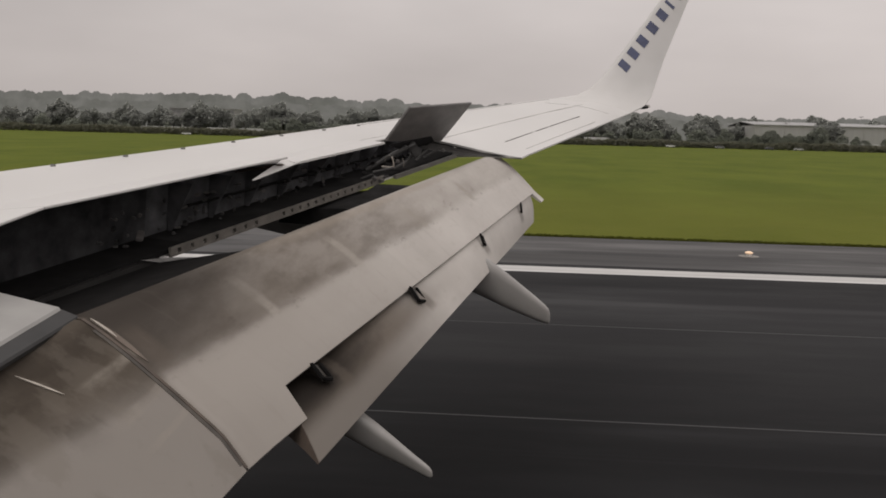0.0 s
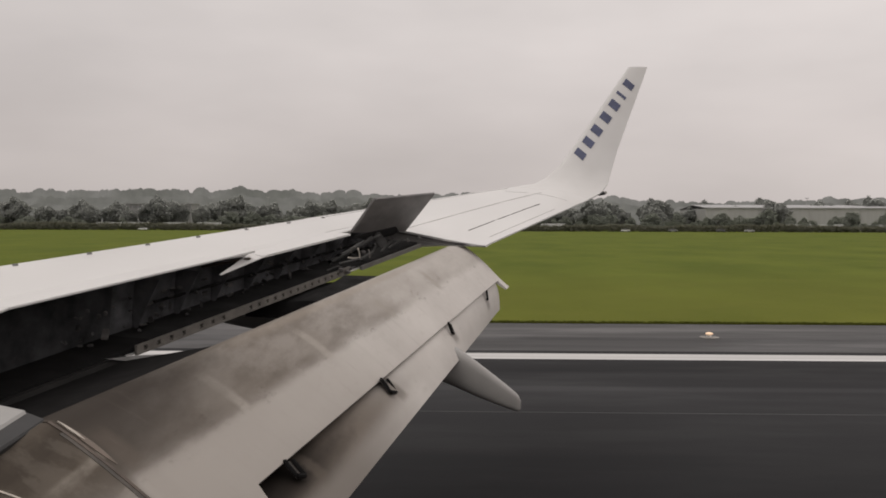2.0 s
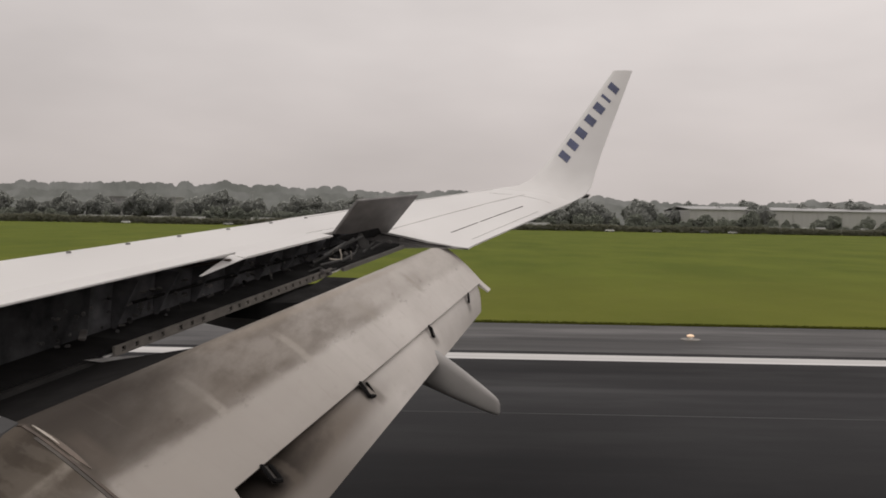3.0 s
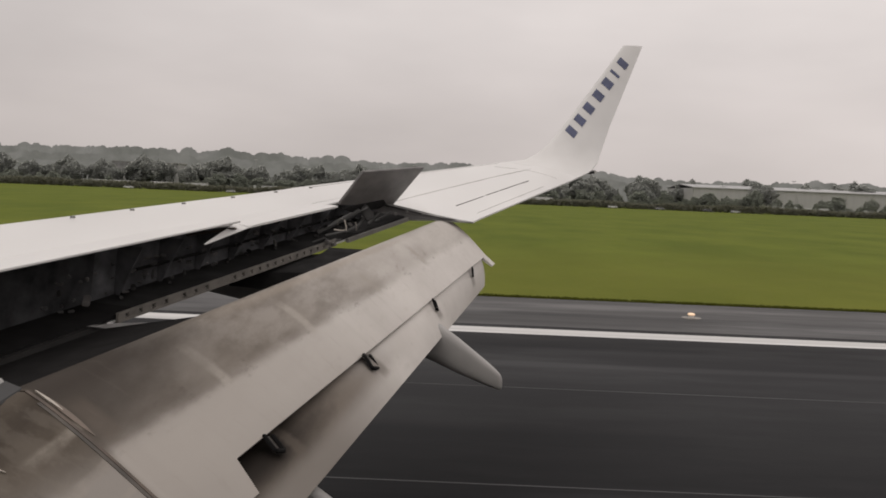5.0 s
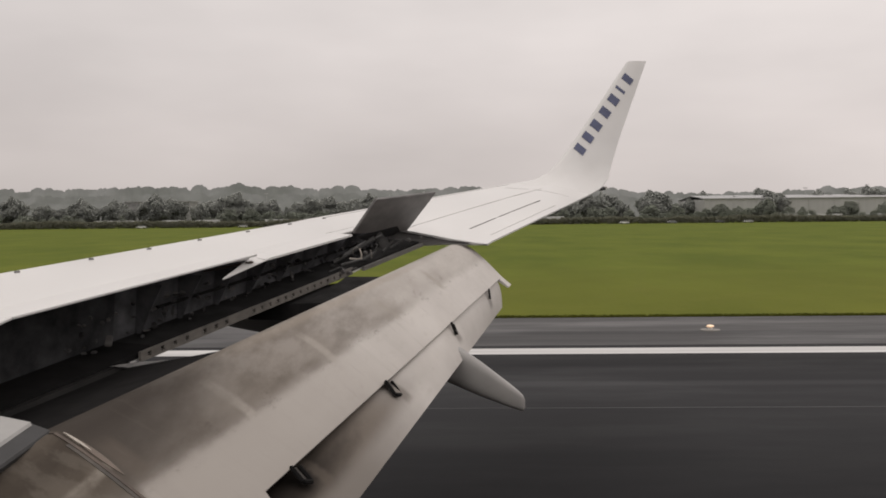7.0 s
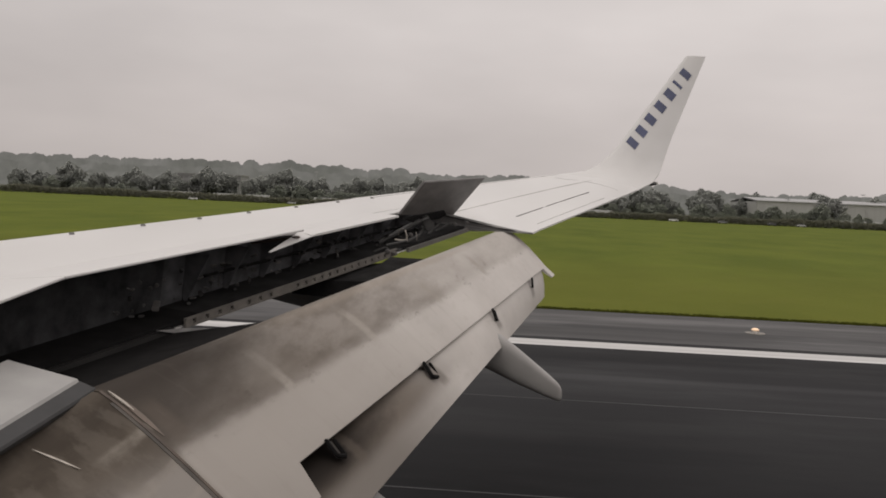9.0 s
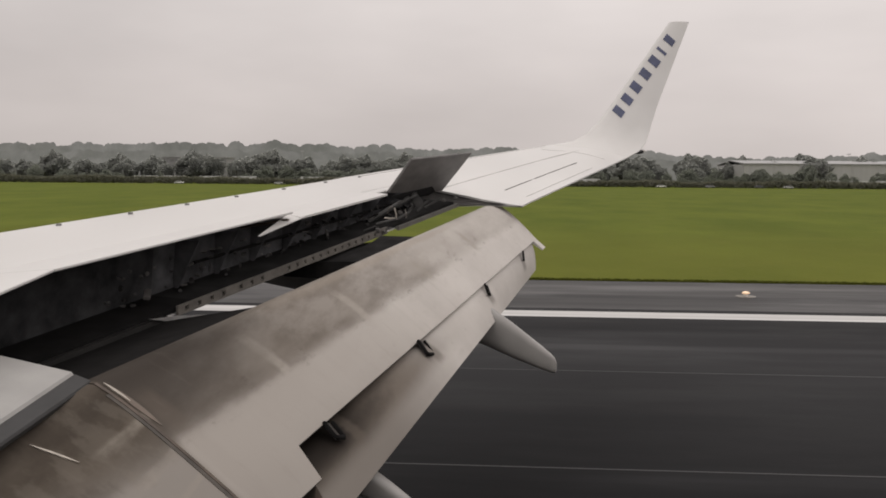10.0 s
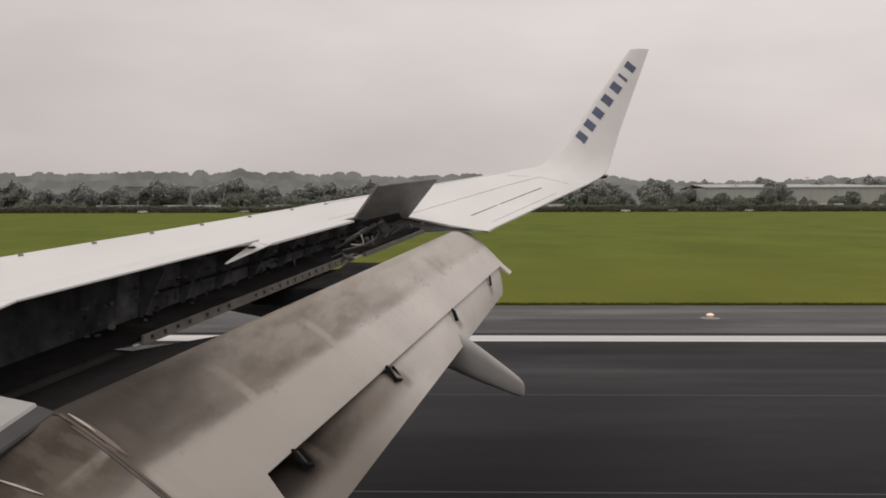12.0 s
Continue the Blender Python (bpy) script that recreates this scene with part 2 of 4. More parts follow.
def make_asphalt(name, lo, hi, rough_lo, rough_hi, edge=None, bands=()):
    """bands: long worn or sooty streaks as (y, half width, strength, colour).
    Streaked asphalt; edge: the paler, less rubbered colour beyond the wheel tracks, towards the side stripe."""
    m = Mat(name, 0.5, spec=0.07)
    streak = m.noise(1.0, 6, (0.02, 0.9, 1))
    band = m.noise(1.0, 3, (0.004, 0.22, 1))
    patch = m.noise(1.0, 5, (0.09, 0.30, 1), rough=0.6)
    grit = m.noise(60, 3)
    f = m.math("ADD", m.math("MULTIPLY", streak, 0.35), m.math("ADD", m.math("MULTIPLY", band, 0.30), m.math("MULTIPLY", patch, 0.35)))
    c = m.ramp(f, [(0.38, lo), (0.62, hi)])
    if edge:
        s = m.t.nodes.new("ShaderNodeSeparateXYZ")
        m.link(m.co.outputs["Object"], s.inputs[0])
        y = m.math("ADD", s.outputs["Y"], m.math("MULTIPLY", m.math("SUBTRACT", patch, 0.5), 9.0))
        c = m.mix(m.step(y, 9.0, 19.0, 0.0, 0.8), c, edge)
        y2 = m.math("ADD", s.outputs["Y"], m.math("MULTIPLY", m.math("SUBTRACT", streak, 0.5), 6.0))
        c = m.mix(m.step(y2, 18.0, 22.0, 0.0, 0.5), c, tuple(0.5 * x for x in edge))
    # paler smears: wet reflections and rubber wear, both put into the colour
    smear = m.noise(1.0, 4, (0.10, 0.75, 1), rough=0.6)
    c = m.mix(m.step(smear, 0.56, 0.74, 0.0, 0.55), c, tuple(1.7 * x for x in hi))
    wear = m.noise(1.0, 3, (0.03, 2.6, 1))
    c = m.mix(m.step(wear, 0.60, 0.72, 0.0, 0.35), c, tuple(1.9 * x for x in hi))
    if bands:
        sp = m.t.nodes.new("ShaderNodeSeparateXYZ")
        m.link(m.co.outputs["Object"], sp.inputs[0])
        yy = m.math("ADD", sp.outputs["Y"], m.math("MULTIPLY", m.math("SUBTRACT", streak, 0.5), 1.0))
        for mid, half, strength, col in bands:
            away = m.math("ABSOLUTE", m.math("SUBTRACT", yy, mid))
            c = m.mix(m.math("MULTIPLY", m.step(away, half * 0.3, half, strength, 0.0), m.step(smear, 0.36, 0.58, 0.35, 1.0)), c, col)
    c = m.mix(m.math("MULTIPLY", grit, 0.25), c, tuple(0.5 * x for x in lo))
    m.base(c)
    m.rough(m.step(patch, 0.35, 0.65, rough_lo, rough_hi))
    m.bump(grit, 0.12, 0.006)
    return m.m


def make_grass():
    m = Mat("mown_grass", 0.95, spec=0.05)
    a = m.noise(1.0, 6, (0.12, 0.05, 1), rough=0.6)
    b = m.noise(1.0, 6, (0.3, 0.35, 1), rough=0.65)
    g = m.noise(7, 3, (0.5, 1, 1))
    h = m.noise(0.55, 6, (0.5, 0.6, 1), rough=0.7)
    c = m.ramp(a, [(0.36, (0.074, 0.096, 0.0135)), (0.64, (0.110, 0.129, 0.020))])
    c = m.mix(m.step(b, 0.45, 0.70, 0, 0.35), c, (0.074, 0.096, 0.014))
    c = m.mix(m.step(g, 0.55, 0.8, 0, 0.35), c, (0.128, 0.131, 0.030))
    c = m.mix(m.step(h, 0.48, 0.72, 0, 0.4), c, (0.126, 0.126, 0.028))
    s = m.t.nodes.new("ShaderNodeSeparateXYZ")
    m.link(m.co.outputs["Object"], s.inputs[0])
    y = m.math("ADD", s.outputs["Y"], m.math("MULTIPLY", m.math("SUBTRACT", a, 0.5), 60.0))
    c = m.mix(m.step(y, 34.0, 75.0, 0.38, 0.0), c, (0.126, 0.122, 0.021))
    m.base(c)
    m.bump(g, 0.5, 0.08)
    return m.m


M_WHITE = make_white()
M_FLAP = make_flap()
M_AFT = make_flap("soiled_shaded_aft_flap", True)
M_RUN = make_asphalt("runway_asphalt", (0.0096, 0.0096, 0.0104), (0.0180, 0.0180, 0.0192), 0.66, 0.95, (0.038, 0.038, 0.040), ((18.7, 0.5, 0.7, (0.050, 0.050, 0.052)), (15.0, 0.6, 0.5, (0.030, 0.030, 0.031)), (21.3, 0.8, 0.5, (0.018, 0.018, 0.019))))
M_SHO = make_asphalt("shoulder_asphalt", (0.040, 0.039, 0.040), (0.094, 0.092, 0.092), 0.4, 0.7, None, ((27.0, 0.7, 0.75, (0.030, 0.030, 0.031)), (25.3, 0.4, 0.5, (0.036, 0.036, 0.037)), (29.4, 0.5, 0.4, (0.125, 0.122, 0.120))))
M_GRASS = make_grass()
M_LINE = plain("white_road_paint", (0.43, 0.423, 0.416), 0.25, 1.2, 0.6, 0, (0.05, 3, 1))
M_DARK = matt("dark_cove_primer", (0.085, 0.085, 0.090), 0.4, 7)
# near-black: the well's shade put into the colour; black brackets share it
M_WELL = matt("well_shade_black", (0.0135, 0.0130, 0.0130), 0.2, 7)
# shade of the bay floor put into the colour; the track beam shares it
M_FLOOR = matt("bay_floor_shade_grey", (0.022, 0.0215, 0.0215), 0.35, 5)
M_SEALG = plain("grey_edge_seal", (0.020, 0.0195, 0.020), 0.2, 8, 0.6)
M_LIP_DARK = plain("dark_lip_paint", (0.014, 0.013, 0.0125), 0.5, 3, 0.6)
M_TONGUE = plain("dull_tongue_paint", (0.25, 0.245, 0.24), 0.2, 6, 0.5)
M_BRACKET_WEB = plain("grimy_bracket_web", (0.038, 0.033, 0.029), 0.35, 20, 0.6)
M_FLANGE = plain("worn_flange_paint", (0.052, 0.043, 0.035), 0.4, 9, 0.55)
# darker copy of the bay wall colour, holding the inner bay's shade
M_DEEP = matt("inner_bay_shade", (0.043, 0.043, 0.045), 0.5, 6)
M_LIP = plain("dull_lip_paint", (0.12, 0.114, 0.105), 0.3, 6, 0.5)
M_JOINT = plain("worn_joint_paint", (0.120, 0.092, 0.073), 0.3, 12, 0.5)
M_MECH = plain("oily_dark_metal", (0.046, 0.045, 0.044), 0.4, 14, 0.5, 0.1)
M_GREY = plain("grey_paint", (0.22, 0.215, 0.21), 0.15, 5, 0.45)
M_SPOIL = plain("spoiler_underside_grey", (0.115, 0.108, 0.104), 0.25, 4, 0.5, 0, (1, 1, 3))
M_BEAM = plain("weathered_aluminium", (0.155, 0.143, 0.128), 0.3, 8, 0.5, 0.2)
M_WORN = plain("worn_bare_edge", (0.42, 0.38, 0.33), 0.25, 20, 0.4, 0.2)
M_RIB = plain("grey_rib_primer", (0.098, 0.094, 0.091), 0.25, 5, 0.6)
M_METAL = plain("bare_aluminium", (0.62, 0.60, 0.57), 0.15, 9, 0.35, 0.7)
M_RUB = plain("black_rubber", (0.032, 0.031, 0.031), 0.4, 12, 0.7)
M_PANEL = plain("panel_joint_sealant", (0.40, 0.39, 0.38), 0.15, 5, 0.5)
M_FIXED = plain("dull_white_panel_paint", (0.295, 0.288, 0.279), 0.12, 3, 0.45)
M_SEAL = plain("brown_seal", (0.075, 0.055, 0.043), 0.35, 9, 0.6)
M_CANOE = plain("fairing_grey_paint", (0.27, 0.26, 0.25), 0.14, 2.5, 0.4)
M_BLUE = plain("navy_lettering_paint", (0.055, 0.064, 0.125), 0.2, 7, 0.45)
M_TRUNK = plain("bark", (0.09, 0.07, 0.05), 0.3, 4, 0.85)
M_CLAD = plain("pale_metal_cladding", (0.36, 0.357, 0.352), 0.05, 0.35, 0.5, 0, (1.6, 1.6, 0.1))
M_ROOF = plain("grey_sheet_roof", (0.27, 0.27, 0.27), 0.12, 0.3, 0.5)
M_WALL = plain("weathered_plaster", (0.25, 0.248, 0.25), 0.15, 0.4, 0.7)
# paler than the car glass: distance haze put into the colour
M_OFFICE_WIN = plain("window_glass_hazed", (0.17, 0.17, 0.175), 0.15, 3, 0.3)
M_WIN = plain("window_glass", (0.09, 0.09, 0.095), 0.3, 3, 0.15)


def make_leaf(name, lo, hi):
    m = Mat(name, 0.8, spec=0.1)
    i = m.t.nodes.new("ShaderNodeNewGeometry")
    c = m.ramp(i.outputs["Random Per Island"], [(0.0, lo), (1.0, hi)])
    c = m.mix(m.step(m.noise(0.25, 4), 0.35, 0.7, 0, 0.6), c, lo)
    m.base(c)
    tr = m.t.nodes.new("ShaderNodeBsdfTranslucent")
    m.link(c, tr.inputs["Color"])
    mx = m.t.nodes.new("ShaderNodeMixShader")
    mx.inputs[0].default_value = 0.8
    m.link(m.b.outputs[0], mx.inputs[1])
    m.link(tr.outputs[0], mx.inputs[2])
    m.link(mx.outputs[0], m.t.nodes["Material Output"].inputs["Surface"])
    return m.m


# leaf colours lifted and greyed: distance haze is put into them
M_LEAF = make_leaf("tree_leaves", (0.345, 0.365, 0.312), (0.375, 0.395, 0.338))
# paler copy for the far row, with more haze in the colour
M_LEAF2 = make_leaf("far_leaves_hazed", (0.41, 0.42, 0.395), (0.44, 0.45, 0.42))
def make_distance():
    """Wooded ridge far beyond the airfield; its mist is painted as pale colour and glow."""
    m = Mat("mist_painted_wood", 0.9, spec=0.0)
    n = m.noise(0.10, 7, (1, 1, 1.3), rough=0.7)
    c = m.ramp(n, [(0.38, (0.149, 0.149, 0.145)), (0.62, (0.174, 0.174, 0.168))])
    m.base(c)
    # no lamp here: the glow stands in for mist
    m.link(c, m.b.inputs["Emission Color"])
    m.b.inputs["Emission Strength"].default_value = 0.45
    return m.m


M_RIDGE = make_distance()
# hedge colour lifted for haze as well
M_HEDGE = make_leaf("hedge_leaves", (0.315, 0.315, 0.260), (0.345, 0.343, 0.285))

# ---------------------------------------------------------------- builders


def mesh_object(name, verts, faces, material, parent=None, label="", smooth=False, uvs=None):
    me = bpy.data.meshes.new(name)
    me.from_pydata([tuple(v) for v in verts], [], faces)
    if uvs is not None:
        lay = me.uv_layers.new(name="UVMap")
        for lp in me.loops:
            lay.data[lp.index].uv = uvs[lp.vertex_index]
    me.validate()
    me.update()
    me.materials.append(material)
    if smooth:
        for p in me.polygons:
            p.use_smooth = True
        me.set_sharp_from_angle(angle=radians(35))
    ob = new(name, me)
    if parent is not None:
        ob.parent = parent
    if label:
        ob["label"] = label
    return ob


def part(name, bm, material, parent, label="", smooth=False):
    me = bpy.data.meshes.new(name)
    bmesh.ops.recalc_face_normals(bm, faces=bm.faces)
    bm.to_mesh(me)
    bm.free()
    me.materials.append(material)
    if smooth:
        for p in me.polygons:
            p.use_smooth = True
        me.set_sharp_from_angle(angle=radians(35))
    ob = new(name, me)
    if parent is not None:
        ob.parent = parent
    if label:
        ob["label"] = label
    return ob


def loft(name, rings, material, parent=None, label="", uvs=None, close=True, smooth=True):
    """Skins rings of points of equal length; close: rings are loops with capped ends."""
    n = len(rings[0])
    verts = [p for ring in rings for p in ring]
    faces = []
    for i in range(len(rings) - 1):
        for j in range(n if close else n - 1):
            k = (j + 1) % n
            faces.append((i * n + j, i * n + k, (i + 1) * n + k, (i + 1) * n + j))
    if close:
        faces.append(tuple(reversed(range(n))))
        faces.append(tuple(range((len(rings) - 1) * n, len(rings) * n)))
    flat = [q for ring in uvs for q in ring] if uvs else None
    ob = mesh_object(name, verts, faces, material, parent, label, smooth, flat)
    bm = bmesh.new()
    bm.from_mesh(ob.data)
    bmesh.ops.recalc_face_normals(bm, faces=bm.faces)
    bm.to_mesh(ob.data)
    bm.free()
    if smooth:
        ob.data.set_sharp_from_angle(angle=radians(35))
    return ob


def box_bm(bm, size, m=Matrix(), bevel=0.0):
    b = bmesh.new()
    bmesh.ops.create_cube(b, size=1.0, matrix=m @ Matrix.Diagonal((*size, 1)))
    if bevel:
        bmesh.ops.bevel(b, geom=b.edges[:], offset=bevel, segments=2, affect="EDGES")
    tmp = bpy.data.meshes.new("tmp")
    b.to_mesh(tmp)
    b.free()
    bm.from_mesh(tmp)
    bpy.data.meshes.remove(tmp)
    return bm


def box(name, size, m, material, parent=None, label="", bevel=0.0):
    return part(name, box_bm(bmesh.new(), size, m, bevel), material, parent, label)


def rod_bm(bm, a, b, r1, r2=None, seg=10):
    a, b = Vector(a), Vector(b)
    q = (b - a).to_track_quat("Z", "Y").to_matrix().to_4x4()
    bmesh.ops.create_cone(bm, cap_ends=True, segments=seg, radius1=r1, radius2=r1 if r2 is None else r2,
                          depth=(b - a).length, matrix=Matrix.Translation((a + b) / 2) @ q)
    return bm


def rod(name, a, b, r1, material, parent=None, label="", r2=None, seg=10):
    return part(name, rod_bm(bmesh.new(), a, b, r1, r2, seg), material, parent, label, True)


def slab(name, corners, thick, material, parent=None, label="", div=1):
    """A plate with thickness: four upper corners in order; it is thickened downwards along its normal."""
    a, b, c, d = [Vector(p) for p in corners]
    n = ((b - a).cross(d - a)).normalized()
    if n.z < 0:
        n = -n
    top = [a, b, c, d]
    low = [p - n * thick for p in top]
    e = min((b - a).length, (d - a).length, thick * 2) * 0.12
    bm = bmesh.new()
    vs = [bm.verts.new(p) for p in top + low]
    for f in ((0, 1, 2, 3), (7, 6, 5, 4), (0, 4, 5, 1), (1, 5, 6, 2), (2, 6, 7, 3), (3, 7, 4, 0)):
        bm.faces.new([vs[i] for i in f])
    bmesh.ops.bevel(bm, geom=bm.edges[:], offset=e, segments=1, affect="EDGES")
    return part(name, bm, material, parent, label)


def lerp(a, b, t):
    return a + (b - a) * t


# ---------------------------------------------------------------- ground
R0, R1 = -25.0, 24.3          # runway edges across
LINE0, LINE1 = 22.75, 23.75    # side stripe
S1 = 31.1                     # outer edge of the paved shoulder
FAR = 3000.0


def sheet(name, x0, x1, y0, y1, z, mat, nx=1, ny=1):
    xs = [lerp(x0, x1, i / nx) for i in range(nx + 1)]
    ys = [lerp(y0, y1, i / ny) for i in range(ny + 1)]
    v = [(x, y, z) for y in ys for x in xs]
    f = [(j * (nx + 1) + i, j * (nx + 1) + i + 1, (j + 1) * (nx + 1) + i + 1, (j + 1) * (nx + 1) + i)
         for j in range(ny) for i in range(nx)]
    return mesh_object(name, v, f, mat)


def strip_slab(name, x0, x1, y0, y1, z0, z1, mat):
    return box(name, (x1 - x0, y1 - y0, z1 - z0), pose((x0 + x1) / 2, (y0 + y1) / 2, (z0 + z1) / 2), mat)


ground = tagged(sheet("ground", -FAR, FAR, -FAR, FAR, -0.03, M_GRASS, 8, 8),
                "flat mown green airfield grass beside the runway", "grass", kind="structure")
runway = tagged(strip_slab("runway", -1500, 1500, R0, R1, -0.3, 0.0, M_RUN),
                "damp dark grey asphalt runway with rubber streaks", "runway", kind="structure")
shoulder = tagged(strip_slab("pavement", -1500, 1500, R1, S1, -0.3, -0.006, M_SHO),
                  "lighter grey paved runway shoulder beside grass", "pavement", kind="structure")
stripe = tagged(strip_slab("trim_side_stripe", -1500, 1500, LINE0, LINE1, -0.1, 0.005, M_LINE),
                "white painted runway side stripe on asphalt", "road marking", kind="structure")

# ---------------------------------------------------------------- airliner
plane = tagged(new("airliner"), "white twin-jet airliner with flaps fully down, standing on the runway", "airplane")
plane.matrix_basis = pose(0.0463, -0.0071, 0.0003, -0.110, -0.749, -0.437)


def te(y):
    return 0.18 + 0.379 * (y - 10.3)


def le(y):
    return 0.73 - 0.51 * (15.7 - y)


def z_le(y):
    return 3.26 + 0.107 * (y - 6.66)


KINK = 4.8


def te_line(y):
    """Aft edge of the spoilers."""
    return -2.6 if y < KINK else lerp(-2.6, -1.05, (y - KINK) / (8.6 - KINK))


def lip_x(y):
    return -2.29 + 0.417 * (y - 5.98)


def lip_z(y):
    return 2.662 + 0.155 * (y - 5.98)


Y_END = 10.0      # outer end of the flap bay


def box_ring(y):
    """Wing box inboard of the ailerons: from the spoiler hinge forward round the nose to the lower lip."""
    x0, xh = le(y), te_line(y) - 0.5
    zt, zl = z_le(y), lip_z(y)
    c = xh - x0
    zm = zt - 0.22
    lx = min(lip_x(y) - 0.02, xh + 0.45)
    pts = [(xh, zt - 0.02), (x0 + 0.75 * c, zt + 0.005), (x0 + 0.5 * c, zt + 0.012), (x0 + 0.25 * c, zt), (x0 + 0.1 * c, zt - 0.03),
           (x0 + 0.03 * c, zt - 0.09), (x0, zm), (x0 + 0.04 * c, zm - 0.1), (x0 + 0.2 * c, zl - 0.03),
           (x0 + 0.6 * c, zl - 0.05), (lx, zl), (lx, zl + 0.012), (xh - 0.02, zl + 0.06), (xh - 0.02, zt - 0.05)]
    return [(x, y, z) for x, z in pts]


loft("wing_box", [box_ring(y) for y in (-1.2, 1.5, 3.4, KINK, 6, 7.2, 8.6, Y_END)], M_WHITE, plane, "white painted upper wing skin")


def tip_ring(y):
    """Outer wing with its full chord, aileron bay included."""
    x0, x1 = le(y), te(y)
    c = x1 - x0
    f = (y - 10.0) / 5.6
    zt = z_le(y)
    drop = lerp(0.36, 0.2, f)
    th = lerp(0.30, 0.15, f)
    g = max(0.0, 1 - f * 1.6)
    up = ((1.0, -drop), (0.945, -drop * lerp(0.86, 0.94, g)), (0.82, -drop * lerp(0.56, 0.76, g)), (0.7, -drop * lerp(0.36, 0.56, g)), (0.55, -drop * lerp(0.18, 0.33, g)),
          (0.4, -0.03 - 0.03 * g), (0.25, 0.0), (0.1, -0.005),
          (0.03, -0.04), (0.0, -0.09))
    lo = ((0.03, -0.14), (0.12, -0.09 - th * 0.62), (0.3, -0.02 - th), (0.55, -0.05 - th), (0.8, -drop * 0.75 - th * 0.25), (1.0, -drop - 0.018))
    ring = []
    for s, d in up + lo:      # the inner end is cut on a slant behind the hinge
        dy = 0.23 * max(0.0, (s - 0.6) / 0.4) if y == Y_END else 0.0
        ring.append((x0 + s * c + dy * 0.379, y + dy, zt + d + dy * 0.107))
    return ring


tip_ys = (Y_END, 10.45, 11.5, 13, 14.4, 15.1)
outer = loft("outer_wing", [tip_ring(y) for y in tip_ys], M_WHITE, plane, "white painted outer wing skin")


rib = [(x, y, z - (0.022 if i < 10 else -0.012)) for i, (x, y, z) in enumerate(tip_ring(Y_END)) if i not in (8, 9, 10)]
loft("end_rib", [[(x, y + dy, z) for x, y, z in rib] for dy in (-0.012, 0.004)], M_RIB, outer, "dull grey end rib of the flap bay", smooth=False)


def wing_top(y, s):
    """Point on the outer wing's upper skin at chord fraction s."""
    ring = tip_ring(y)[:10]
    x0, c = le(y), te(y) - le(y)
    x = x0 + s * c
    for a, b in zip(ring, ring[1:]):
        if b[0] <= x <= a[0]:
            t = (x - b[0]) / (a[0] - b[0])
            return Vector((x, y, lerp(b[2], a[2], t)))
    return Vector(ring[0])


# winglet: stations of y, z, leading and trailing x, thickness
WL = [(15.1, None, None, None, None), (15.44, 4.225, 1.06, 2.26, 0.10), (15.66, 4.36, 1.33, 2.41, 0.095), (15.82, 4.58, 1.575, 2.515, 0.09),
      (15.96, 4.90, 1.82, 2.65, 0.085), (16.2, 5.6, 2.333, 2.939, 0.07), (16.44, 6.31, 2.837, 3.232, 0.055), (16.49, 6.43, 2.925, 3.283, 0.04)]


def winglet_ring(i):
    if i == 0:
        return tip_ring(15.1)
    y, z, xa, xb, th = WL[i]
    y2, z2 = (WL[i + 1][:2] if i + 1 < len(WL) else (2 * y - WL[i - 1][0], 2 * z - WL[i - 1][1]))
    y1, z1 = WL[i - 1][:2] if WL[i - 1][1] else (15.1, 4.16)
    d = Vector((0, y2 - y1, z2 - z1)).normalized()
    n = Vector((0, -d.z, d.y))          # towards the fuselage and up
    c = xb - xa
    tail = 0.17 * max(0.0, 1 - (z - 4.2) / 0.6)
    up = [(1.0, 0.08), (0.945, 0.12), (0.82, 0.24), (0.7, 0.38), (0.55, 0.48), (0.4, 0.5), (0.25, 0.48), (0.1, 0.36), (0.03, 0.2), (0.0, 0.0)]
    lo = [(0.03, -0.2), (0.12, -0.36), (0.3, -0.5), (0.55, -0.45), (0.8, -0.25), (1.0, -0.08)]
    out = []
    for s, o in up + lo:
        p = Vector((xa + s * c, y, z)) + n * (o * th)
        p.z -= tail * s ** 1.5
        out.append(tuple(p))
    return out


winglet = loft("winglet", [winglet_ring(i) for i in range(len(WL))], M_WHITE, plane, "white blended winglet with navy marking bars")


def winglet_face(t, s):
    """Point and normal on the winglet's inner face: t along its height in stations, s along the chord."""
    i = min(int(t), len(WL) - 2)
    f = t - i

    def at(k, q):
        ring = winglet_ring(k)[:10]
        x0, x1 = ring[9][0], ring[0][0]
        x = x0 + q * (x1 - x0)
        for a, b in zip(ring, ring[1:]):
            if b[0] - 1e-9 <= x <= a[0] + 1e-9:
                return Vector(b).lerp(Vector(a), (x - b[0]) / max(1e-9, a[0] - b[0]))
        return Vector(ring[0])
    p = at(i, s).lerp(at(i + 1, s), f)
    return p


# seven plain navy bars where the operator's name is painted


def on_face(x, z):
    """Point of the winglet's inner face at x and z."""
    for i in range(1, len(WL) - 1):
        if WL[i][1] <= z <= WL[i + 1][1]:
            t = i + (z - WL[i][1]) / (WL[i + 1][1] - WL[i][1])
            a, b = winglet_face(t, 0.0), winglet_face(t, 1.0)
            return winglet_face(t, min(0.98, max(0.02, (x - a.x) / (b.x - a.x))))
    return winglet_face(len(WL) - 1.01, 0.5)


